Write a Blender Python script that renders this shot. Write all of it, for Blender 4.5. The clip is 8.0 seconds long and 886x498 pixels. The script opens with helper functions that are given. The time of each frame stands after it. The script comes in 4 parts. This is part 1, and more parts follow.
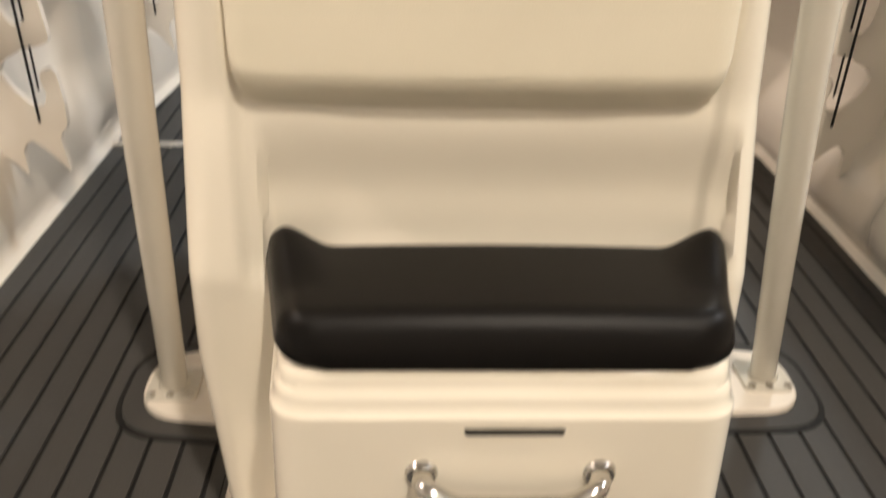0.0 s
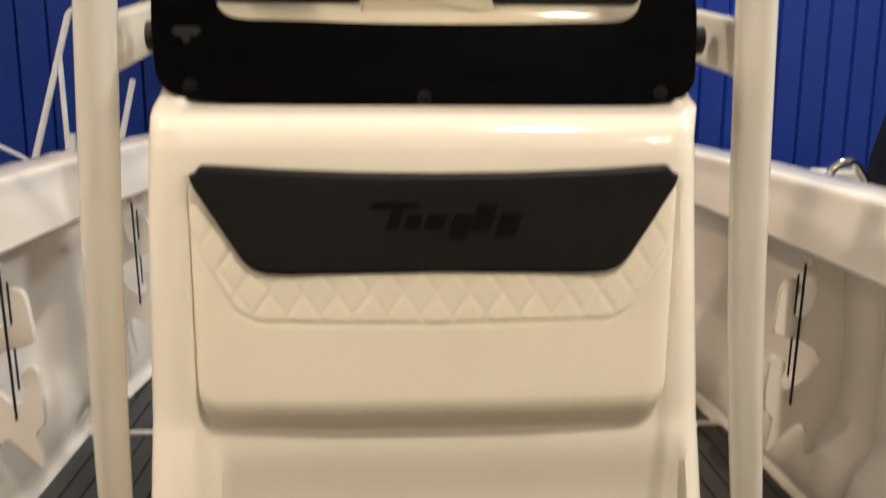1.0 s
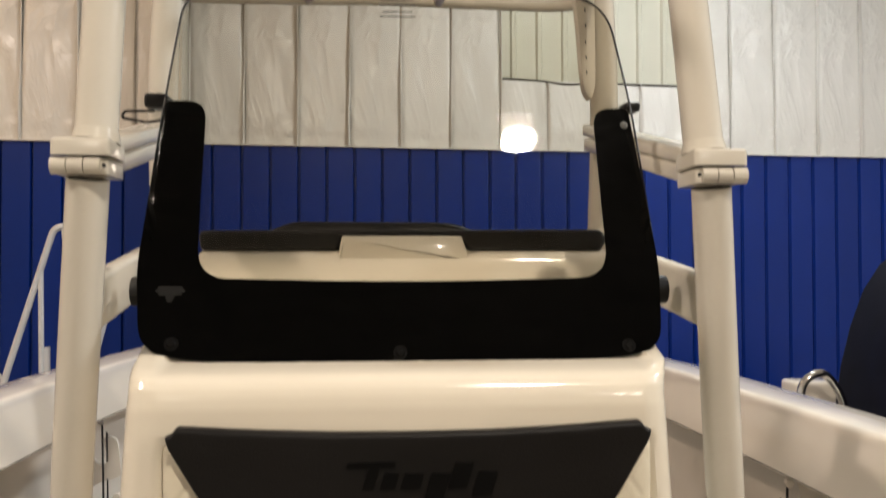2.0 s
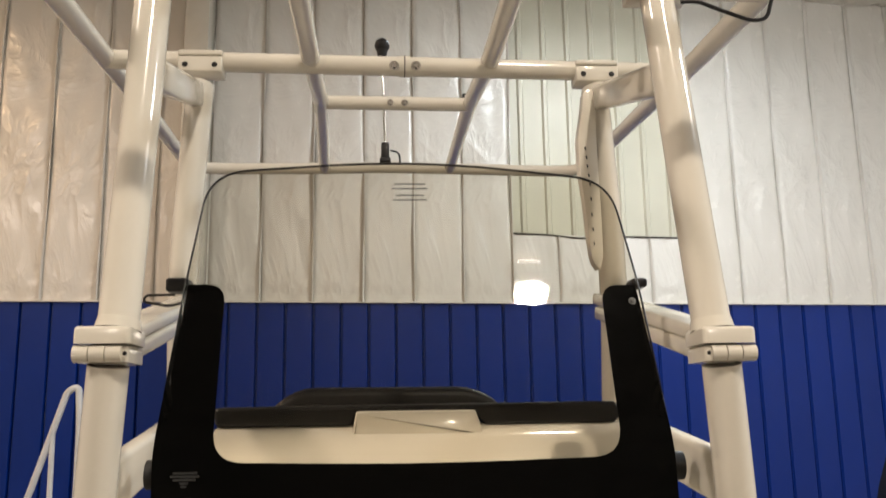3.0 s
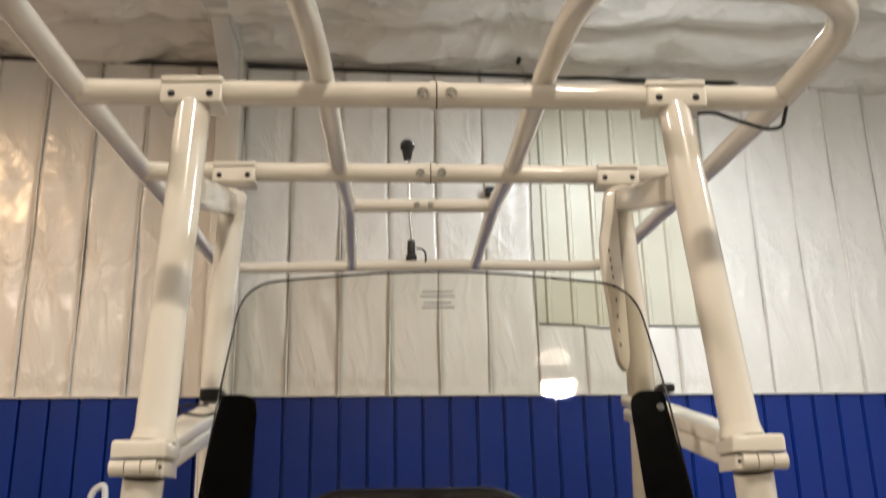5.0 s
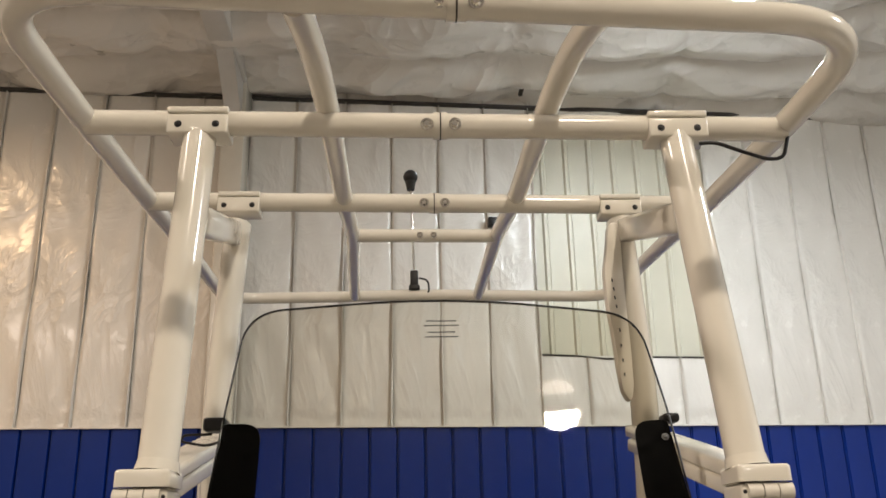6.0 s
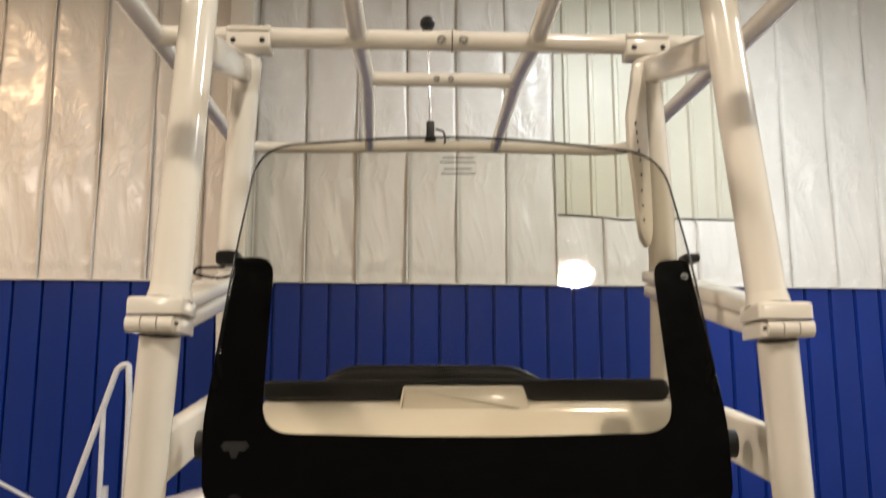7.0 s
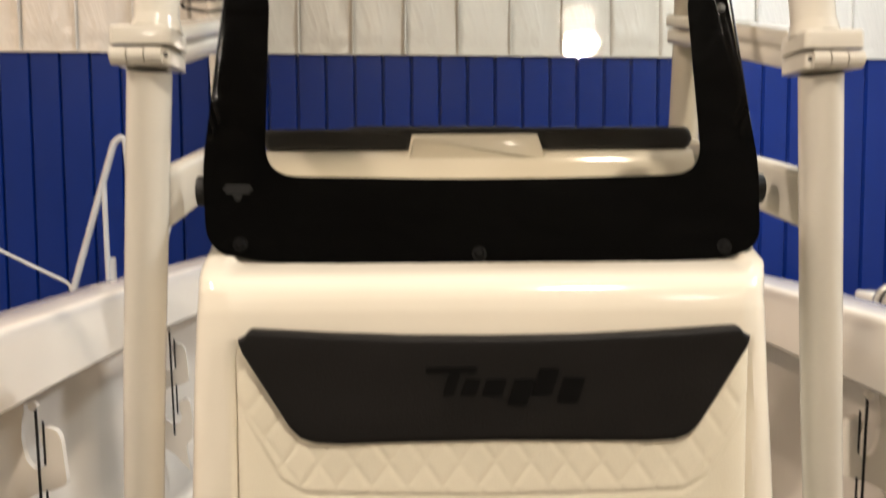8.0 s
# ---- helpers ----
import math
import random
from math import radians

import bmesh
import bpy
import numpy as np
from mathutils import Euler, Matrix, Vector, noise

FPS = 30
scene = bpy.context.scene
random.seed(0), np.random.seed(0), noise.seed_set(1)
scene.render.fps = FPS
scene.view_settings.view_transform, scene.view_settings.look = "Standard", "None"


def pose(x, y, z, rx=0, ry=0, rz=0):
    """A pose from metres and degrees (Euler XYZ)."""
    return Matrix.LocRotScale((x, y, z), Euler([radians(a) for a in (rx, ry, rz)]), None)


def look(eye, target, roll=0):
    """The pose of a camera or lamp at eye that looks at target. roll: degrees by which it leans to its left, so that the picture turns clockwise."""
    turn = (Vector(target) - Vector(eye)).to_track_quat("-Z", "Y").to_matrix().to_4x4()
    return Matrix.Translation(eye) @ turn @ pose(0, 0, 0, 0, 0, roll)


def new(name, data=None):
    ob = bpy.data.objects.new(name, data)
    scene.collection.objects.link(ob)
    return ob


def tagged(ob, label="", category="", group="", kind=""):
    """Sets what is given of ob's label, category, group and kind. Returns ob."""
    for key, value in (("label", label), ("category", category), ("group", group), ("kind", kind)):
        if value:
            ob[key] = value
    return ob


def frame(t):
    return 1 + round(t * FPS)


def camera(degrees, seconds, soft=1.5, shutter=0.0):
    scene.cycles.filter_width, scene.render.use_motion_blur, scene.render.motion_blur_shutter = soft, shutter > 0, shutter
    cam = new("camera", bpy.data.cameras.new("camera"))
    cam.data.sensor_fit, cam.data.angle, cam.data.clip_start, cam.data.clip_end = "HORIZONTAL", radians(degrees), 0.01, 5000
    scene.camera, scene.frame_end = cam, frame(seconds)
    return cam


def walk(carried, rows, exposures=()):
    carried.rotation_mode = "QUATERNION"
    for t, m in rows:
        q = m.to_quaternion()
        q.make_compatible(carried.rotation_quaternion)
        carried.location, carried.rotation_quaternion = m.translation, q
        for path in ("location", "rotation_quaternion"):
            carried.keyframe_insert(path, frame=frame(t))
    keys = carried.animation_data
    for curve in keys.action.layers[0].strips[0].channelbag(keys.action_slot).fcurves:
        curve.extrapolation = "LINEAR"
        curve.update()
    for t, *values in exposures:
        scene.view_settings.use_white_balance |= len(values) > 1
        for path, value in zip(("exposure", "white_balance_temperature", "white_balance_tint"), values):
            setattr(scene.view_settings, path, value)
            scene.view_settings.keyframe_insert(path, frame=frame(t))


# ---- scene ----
from mathutils import geometry

cam = camera(53.3, 8.0, shutter=0.5)
PATH = [
    (0, (-0.088, 0.024, 1.236), (-0.017, 1.783, 0.288), 1.4),
    (0.5, (-0.058, -0.009, 1.315), (0.034, 1.878, 0.657), 0.1),
    (0.7, (-0.055, -0.015, 1.324), (0.043, 1.904, 0.768), 0.1),
    (1, (-0.055, -0.025, 1.342), (0.055, 1.931, 0.94), 0.3),
    (1.5, (-0.052, -0.027, 1.402), (0.101, 1.964, 1.289), 0.5),
    (2, (-0.055, -0.044, 1.421), (0.109, 1.949, 1.464), -0.1),
    (2.2, (-0.058, -0.053, 1.436), (0.102, 1.938, 1.549), -0.3),
    (3.3, (-0.054, -0.075, 1.465), (0.074, 1.879, 1.874), -0.9),
    (3.5, (-0.054, -0.072, 1.46), (0.074, 1.887, 1.843), -0.9),
    (4, (-0.056, -0.087, 1.468), (0.063, 1.869, 1.867), -1.2),
    (4.5, (-0.06, -0.106, 1.482), (0.039, 1.83, 1.974), -1.3),
    (5, (-0.061, -0.111, 1.49), (0.017, 1.804, 2.061), -1.2),
    (5.2, (-0.057, -0.122, 1.49), (0.018, 1.764, 2.151), -1.3),
    (6.3, (-0.065, -0.105, 1.479), (0.004, 1.801, 2.079), -1.0),
    (6.5, (-0.064, -0.09, 1.469), (-0.002, 1.839, 1.992), -0.8),
    (7, (-0.064, -0.059, 1.452), (-0.027, 1.912, 1.792), -0.1),
    (7.5, (-0.07, -0.019, 1.422), (-0.083, 1.978, 1.533), -0.1),
    (8, (-0.085, 0.032, 1.398), (-0.044, 2.026, 1.246), -0.3),
]
walk(cam, [(t, look(eye, target, roll)) for t, eye, target, roll in PATH],
     [(0.0, -0.35), (0.5, -0.5), (1.0, -0.5), (1.5, -0.52), (2.0, -0.8), (3.5, -0.65), (4.0, -0.62), (5.0, -0.66), (6.5, -0.85), (7.0, -0.58), (7.5, -0.62), (8.0, -0.45)])

# ---- world and lights ----
world = bpy.data.worlds.new("hall_air")
scene.world = world
world.use_nodes = True
world.node_tree.nodes["Background"].inputs[0].default_value = (0.9, 0.85, 0.8, 1)
world.node_tree.nodes["Background"].inputs[1].default_value = 0.05

LAMPS = [  # place, watts, colour, radius, depth of glass and glow of the high-bay and added fill lamps under the roof
    (Vector((1.03, -2.11, 5.64)), 430, (1.0, 0.87, 0.72), 0.13, 0.25, 40),
    (Vector((2.25, 5.25, 5.28)), 130, (0.88, 0.96, 1.0), 0.28, 0.10, 120),
    (Vector((-4.3, 4.9, 5.20)), 100, (1.0, 0.66, 0.38), 0.20, 0.01, 25),
    # from here on unseen lamps, added to brighten the hull sides and console front
    (Vector((5.4, 1.0, 5.30)), 420, (0.95, 0.97, 1.0), 0.22, 0.20, 60),
    (Vector((-4.2, 0.4, 5.30)), 350, (1.0, 0.84, 0.72), 0.20, 0.01, 25),
    (Vector((-3.2, -9.0, 5.30)), 180, (1.0, 0.87, 0.72), 0.25, 0.01, 25),
    (Vector((3.8, -10.0, 5.30)), 200, (1.0, 0.90, 0.78), 0.25, 0.01, 25),
]

# ---- materials ----
def mat(name, color, rough=0.5, metal=0.0, vary=0.06, scale=6.0, bump=0.0, bump_scale=60.0, coat=0.0, stretch=(1, 1, 1), island=0.0, spec=0.5, folds=None):
    m = bpy.data.materials.new(name)
    m.use_nodes = True
    n, l = m.node_tree.nodes, m.node_tree.links
    p = n["Principled BSDF"]
    p.inputs["Roughness"].default_value = rough
    p.inputs["Metallic"].default_value = metal
    p.inputs["Specular IOR Level"].default_value = spec
    p.inputs["Coat Weight"].default_value = coat
    p.inputs["Coat Roughness"].default_value = 0.08
    tc, mp = n.new("ShaderNodeTexCoord"), n.new("ShaderNodeMapping")
    mp.inputs["Scale"].default_value = stretch
    l.new(tc.outputs["Object"], mp.inputs["Vector"])
    big, fine = n.new("ShaderNodeTexNoise"), n.new("ShaderNodeTexNoise")
    big.inputs["Scale"].default_value = scale
    big.inputs["Detail"].default_value = 5
    fine.inputs["Scale"].default_value = bump_scale
    fine.inputs["Detail"].default_value = 4
    l.new(mp.outputs[0], big.inputs["Vector"])
    l.new(mp.outputs[0], fine.inputs["Vector"])
    ramp = n.new("ShaderNodeValToRGB")
    c = color
    ramp.color_ramp.elements[0].position, ramp.color_ramp.elements[1].position = 0.3, 0.7
    ramp.color_ramp.elements[0].color = (c[0] * (1 - vary), c[1] * (1 - vary), c[2] * (1 - vary * 1.2), 1)
    ramp.color_ramp.elements[1].color = (min(1, c[0] * (1 + vary)), min(1, c[1] * (1 + vary)), min(1, c[2] * (1 + vary)), 1)
    l.new(big.outputs[0], ramp.inputs[0])
    out = ramp.outputs[0]
    if island:
        info, mix = n.new("ShaderNodeObjectInfo"), n.new("ShaderNodeMix")
        mix.data_type = "RGBA"
        mix.blend_type = "MULTIPLY"
        mr = n.new("ShaderNodeMapRange")
        mr.inputs["To Min"].default_value, mr.inputs["To Max"].default_value = 1 - island, 1.0
        l.new(info.outputs["Random"], mr.inputs["Value"])
        mix.inputs[0].default_value = 1.0
        l.new(out, mix.inputs[6])
        l.new(mr.outputs[0], mix.inputs[7])
        out = mix.outputs[2]
    l.new(out, p.inputs["Base Color"])
    rr = n.new("ShaderNodeMapRange")
    rr.inputs["To Min"].default_value, rr.inputs["To Max"].default_value = max(0.02, rough - 0.06), min(1, rough + 0.08)
    l.new(fine.outputs[0], rr.inputs["Value"])
    l.new(rr.outputs[0], p.inputs["Roughness"])
    if bump:
        b = n.new("ShaderNodeBump")
        b.inputs["Strength"].default_value = 1.0
        b.inputs["Distance"].default_value = bump
        l.new(fine.outputs[0], b.inputs["Height"])
        l.new(b.outputs[0], p.inputs["Normal"])
        if folds:
            wide, b2 = n.new("ShaderNodeTexNoise"), n.new("ShaderNodeBump")
            wide.inputs["Scale"].default_value, wide.inputs["Distortion"].default_value = folds[0], folds[2]
            wide.noise_type = "RIDGED_MULTIFRACTAL"
            wide.inputs["Detail"].default_value = folds[3]
            wide.inputs["Offset"].default_value, wide.inputs["Gain"].default_value = 1.0, 1.6
            b2.inputs["Distance"].default_value = folds[1]
            l.new(mp.outputs[0], wide.inputs["Vector"])
            l.new(wide.outputs[0], b2.inputs["Height"])
            l.new(b2.outputs[0], b.inputs["Normal"])
    return m


GEL_CREAM = mat("cream_gelcoat", (0.765, 0.71, 0.60), 0.11, vary=0.025, scale=3, coat=0.35, bump=0.0003, bump_scale=9)
GEL_WHITE = mat("white_gelcoat", (0.82, 0.755, 0.67), 0.13, vary=0.03, scale=3, coat=0.3, bump=0.00006, bump_scale=3)
POWDER = mat("cream_powder_coat", (0.62, 0.585, 0.51), 0.13, vary=0.03, scale=7, coat=0.08, spec=0.4, bump=0.00012, bump_scale=60)
VINYL_DARK = mat("charcoal_vinyl", (0.0085, 0.0078, 0.0076), 0.42, vary=0.12, scale=5, spec=0.15, bump=0.0004, bump_scale=420)
# the headband's charcoal vinyl again, darkened for the weaker light on the seat
VINYL_SHADED = mat("shaded_seat_vinyl", (0.0048, 0.0041, 0.0036), 0.38, vary=0.12, scale=5, spec=0.14, bump=0.0004, bump_scale=420)
VINYL_CREAM = mat("cream_vinyl", (0.705, 0.65, 0.52), 0.42, vary=0.03, scale=5, bump=0.0004, bump_scale=380)
BLACK_GLOSS = mat("black_acrylic", (0.0012, 0.0012, 0.0012), 0.04, vary=0.1, scale=4, spec=0.11)
BLACK_PLASTIC = mat("black_plastic", (0.010, 0.0095, 0.0095), 0.4, spec=0.3, vary=0.15, scale=20, bump=0.00008, bump_scale=160)
BLACK_PRINT = mat("black_print", (0.0034, 0.0033, 0.0033), 0.5, vary=0.1, spec=0.06)
DIM_PRINT = mat("dim_print", (0.016, 0.016, 0.016), 0.5, vary=0.1, spec=0.2)
GREY_PRINT = mat("grey_print", (0.045, 0.045, 0.043), 0.5, vary=0.1)
STEEL = mat("polished_steel", (0.62, 0.60, 0.57), 0.14, 1.0, vary=0.06, scale=20)
FOAM = mat("charcoal_deck_foam", (0.058, 0.056, 0.055), 0.72, vary=0.16, scale=7, bump=0.0012, bump_scale=520, island=0.12, stretch=(1, 0.35, 1))
GROOVE = mat("black_foam_groove", (0.006, 0.006, 0.006), 0.8, vary=0.1)
BLUE = mat("blue_painted_steel", (0.001, 0.0215, 0.19), 0.34, spec=0.28, vary=0.08, scale=1.2, bump=0.0012, bump_scale=5, island=0.10)
FACING = mat("white_vinyl_insulation", (0.74, 0.71, 0.66), 0.24, vary=0.05, scale=1.5, bump=0.0014, bump_scale=12, stretch=(1.0, 1.0, 0.8), island=0.08, folds=(1.6, 0.012, 0.7, 5))
ROOFING = mat("roof_vinyl_insulation", (0.70, 0.67, 0.62), 0.28, vary=0.06, scale=1.0, bump=0.003, bump_scale=4, stretch=(0.8, 1.3, 1), folds=(1.5, 0.045, 0.4, 2))
SIDING = mat("cream_steel_siding", (0.58, 0.555, 0.45), 0.42, vary=0.05, scale=2, bump=0.0008, bump_scale=8)
# dark steel, seams and torn edge, also strips that stand in for shade
DARK_OR_SHADE = mat("dark_or_shade", (0.05, 0.045, 0.04), 0.9, vary=0.3)
CONCRETE = mat("sealed_concrete", (0.28, 0.26, 0.24), 0.45, vary=0.2, scale=1.3, bump=0.002, bump_scale=40)
PRIMER = mat("grey_primer_steel", (0.58, 0.56, 0.53), 0.5, vary=0.1, scale=3)
RAIL_WHITE = mat("white_aluminium_rail", (0.62, 0.64, 0.66), 0.35, vary=0.06)
NAVY = mat("navy_canvas", (0.003, 0.004, 0.013), 0.8, spec=0.15, vary=0.3, scale=6, bump=0.002, bump_scale=200)
RUBBER = mat("black_rubber", (0.012, 0.012, 0.012), 0.6, vary=0.2, bump=0.0004, bump_scale=200)

GLASS = bpy.data.materials.new("tinted_acrylic")
GLASS.use_nodes = True
gn, gl = GLASS.node_tree.nodes, GLASS.node_tree.links
gn.remove(gn["Principled BSDF"])
g_t, g_g, g_f, g_m = gn.new("ShaderNodeBsdfTransparent"), gn.new("ShaderNodeBsdfGlossy"), gn.new("ShaderNodeFresnel"), gn.new("ShaderNodeMixShader")
g_t.inputs[0].default_value = (0.87, 0.855, 0.815, 1)
g_g.inputs["Roughness"].default_value = 0.0
g_f.inputs[0].default_value = 1.35
g_x = gn.new("ShaderNodeMath")
g_x.operation = "MULTIPLY"
g_x.inputs[1].default_value = 0.45
gl.new(g_f.outputs[0], g_x.inputs[0])
gl.new(g_x.outputs[0], g_m.inputs[0])
gl.new(g_t.outputs[0], g_m.inputs[1])
gl.new(g_g.outputs[0], g_m.inputs[2])
gl.new(g_m.outputs[0], gn["Material Output"].inputs[0])



def glow(color, strength):
    m = bpy.data.materials.new("lamp_glow")
    m.use_nodes = True
    p = m.node_tree.nodes["Principled BSDF"]
    p.inputs["Emission Color"].default_value = (*color, 1)
    p.inputs["Emission Strength"].default_value = strength
    return m


# ---- helpers ----
rng = random.Random(11)


def mesh_of(name, bm, material, smooth=40):
    bmesh.ops.recalc_face_normals(bm, faces=bm.faces)
    me = bpy.data.meshes.new(name)
    bm.to_mesh(me)
    bm.free()
    me.materials.append(material)
    if smooth:
        me.polygons.foreach_set("use_smooth", [True] * len(me.polygons))
        me.set_sharp_from_angle(angle=math.radians(smooth))
    return me


def part(name, bm, material, parent, label="", smooth=40):
    ob = new(name, mesh_of(name, bm, material, smooth))
    ob.parent = parent
    if label:
        tagged(ob, label)
    return ob


def thing(name, label, category, at=(0, 0, 0), group="", kind=""):
    ob = new(name)
    ob.empty_display_size = 0.1
    ob.matrix_world = pose(*at)
    return tagged(ob, label, category, group, kind)


def solid(name, bm, material, label, category, group="", kind="", smooth=40):
    ob = new(name, mesh_of(name, bm, material, smooth))
    return tagged(ob, label, category, group, kind)


def box(x0, x1, y0, y1, z0, z1, r=0.0, seg=3, bm=None):
    b = bmesh.new()
    bmesh.ops.create_cube(b, size=1)
    for v in b.verts:
        v.co = Vector(((x0 + x1) / 2 + v.co.x * (x1 - x0), (y0 + y1) / 2 + v.co.y * (y1 - y0), (z0 + z1) / 2 + v.co.z * (z1 - z0)))
    if r:
        bmesh.ops.bevel(b, geom=b.edges[:], offset=r, segments=seg, profile=0.5, affect="EDGES")
    if bm is None:
        return b
    merge(bm, b)
    return bm


def merge(bm, other):
    me = bpy.data.meshes.new("tmp")
    other.to_mesh(me)
    other.free()
    bm.from_mesh(me)
    bpy.data.meshes.remove(me)
    return bm


def curve_points(pts, bend=0.08, n=7):
    """A polyline with its corners rounded off."""
    pts = [Vector(p) for p in pts]
    out = [pts[0]]
    for a, b, c in zip(pts, pts[1:], pts[2:]):
        d = min(bend, (a - b).length * 0.49, (c - b).length * 0.49)
        p, q = b + (a - b).normalized() * d, b + (c - b).normalized() * d
        for k in range(n + 1):
            t = k / n
            out.append(p * (1 - t) ** 2 + b * 2 * t * (1 - t) + q * t * t)
    return out + [pts[-1]]


def tube(pts, r, sides=16, bend=0.08, closed=False, flat=1.0, bm=None, up=None):
    """A round (or, by flat, oval) tube along a path."""
    bm = bm or bmesh.new()
    path = curve_points(pts, bend) if not closed else [Vector(p) for p in pts]
    rings, last = [], None
    count = len(path)
    for i, p in enumerate(path):
        a = path[(i - 1) % count] if closed or i else p
        c = path[(i + 1) % count] if closed or i < count - 1 else p
        way = (c - a).normalized()
        if last is None:
            ref = Vector(up) if up else (Vector((0, 0, 1)) if abs(way.z) < 0.8 else Vector((0, 1, 0)))
            last = (ref - way * ref.dot(way)).normalized()
        else:
            last = (last - way * last.dot(way)).normalized()
        side = way.cross(last)
        rings.append([bm.verts.new(p + last * r * math.cos(2 * math.pi * k / sides) + side * r * flat * math.sin(2 * math.pi * k / sides)) for k in range(sides)])
    for i in range(count if closed else count - 1):
        a, b = rings[i], rings[(i + 1) % count]
        for k in range(sides):
            bm.faces.new((a[k], a[(k + 1) % sides], b[(k + 1) % sides], b[k]))
    if not closed:
        bm.faces.new(rings[0])
        bm.faces.new(rings[-1][::-1])
    return bm


def beam(a, b, w, h, r=0.008, up=(0, 0, 1)):
    """A rounded rectangular bar from a to b, w wide and h high."""
    a, b = Vector(a), Vector(b)
    d = b - a
    bm = box(-w / 2, w / 2, 0, d.length, -h / 2, h / 2, r)
    y = d.normalized()
    x = y.cross(Vector(up)).normalized()
    z = x.cross(y)
    m = Matrix((x, y, z)).transposed().to_4x4()
    m.translation = a
    bm.transform(m)
    return bm


def rod(a, b, r, sides=14, r2=None):
    a, b = Vector(a), Vector(b)
    bm = bmesh.new()
    bmesh.ops.create_cone(bm, cap_ends=True, segments=sides, radius1=r, radius2=r if r2 is None else r2, depth=(b - a).length)
    bm.transform(Matrix.Translation((a + b) / 2) @ (b - a).to_track_quat("Z", "Y").to_matrix().to_4x4())
    return bm


def round_poly(pts, radius, n=6):
    """A closed 2D outline with its corners rounded: radius is one number or one a corner."""
    out, count = [], len(pts)
    for i in range(count):
        a, b, c = (Vector(pts[(i + k) % count]) for k in (-1, 0, 1))
        r = radius[i] if isinstance(radius, (list, tuple)) else radius
        d = min(r, (a - b).length * 0.48, (c - b).length * 0.48)
        if d < 1e-5:
            out.append(b)
            continue
        p, q = b + (a - b).normalized() * d, b + (c - b).normalized() * d
        for k in range(n + 1):
            t = k / n
            out.append(p * (1 - t) ** 2 + b * 2 * t * (1 - t) + q * t * t)
    return out


def prism(outline, place, depth, bevel=0.0, seg=2):
    """An outline laid into the world by place(u, v, d) for d from 0 to depth; the face at 0 has a rounded rim."""
    bm = bmesh.new()
    n = len(outline)
    rows = []
    steps = [(0.0, depth)] + ([(0.0, bevel)] + [(bevel * (1 - math.cos(math.pi / 2 * k / seg)), bevel * (1 - math.sin(math.pi / 2 * k / seg))) for k in range(1, seg + 1)] if bevel else [(0.0, 0.0)])
    normals = []
    area = sum(outline[i][0] * outline[(i + 1) % n][1] - outline[(i + 1) % n][0] * outline[i][1] for i in range(n))
    s = 1 if area > 0 else -1
    for i in range(n):
        a, c = outline[i - 1], outline[(i + 1) % n]
        t = Vector((c[0] - a[0], c[1] - a[1]))
        t = t.normalized() if t.length > 1e-9 else Vector((1, 0))
        normals.append(Vector((-t.y, t.x)) * s)
    for inset, d in steps:
        rows.append([bm.verts.new(place(p[0] + q.x * inset, p[1] + q.y * inset, d)) for p, q in zip(outline, normals)])
    for a, b in zip(rows, rows[1:]):
        for i in range(n):
            bm.faces.new((a[i], a[(i + 1) % n], b[(i + 1) % n], b[i]))
    bm.faces.new(rows[0])
    bm.faces.new(rows[-1])
    return bm


def lerp(x, table):
    return float(np.interp(x, [p[0] for p in table], [p[1] for p in table]))


def step01(x, a, b):
    t = min(1.0, max(0.0, (x - a) / (b - a)))
    return t * t * (3 - 2 * t)


def bolt(at, way, r=0.008, h=0.006):
    """A domed bolt head with a washer."""
    way = Vector(way).normalized()
    bm = rod(at, Vector(at) + way * h * 0.35, r * 1.35, 14)
    merge(bm, rod(Vector(at) + way * h * 0.3, Vector(at) + way * h, r, 14, r * 0.6))
    return bm


# ---- the hall ----
FLOOR_Z, WALL_SLOPE = -0.95, 0.078
floor_sheet = solid("floor", box(-9, 10, -16.5, 10, FLOOR_Z - 0.1, FLOOR_Z), CONCRETE, "grey sealed concrete showroom floor", "floor", kind="structure")


def wall_y(x):
    return 7.385 + WALL_SLOPE * x


WALL_TURN = math.degrees(math.atan(WALL_SLOPE))
wall_north = thing("wall_north", "steel hall wall, blue lower panels and white insulation above", "wall", (0, 7.385, 0, 0, 0, WALL_TURN), kind="structure")
part("backing", box(-7.5, 8.5, 0.09, 0.25, FLOOR_Z, 6.05), SIDING, wall_north)
BLUE_TOP = 2.436
for name, args in (("wall_west", (-7.2, -7.0, -16, 9)), ("wall_east", (8.2, 8.4, -16, 9)), ("wall_south", (-7.2, 8.4, -16.2, -16.0))):
    solid(name, box(*args, FLOOR_Z, 6.9), FACING, "plain white insulated hall wall", "wall", kind="structure")

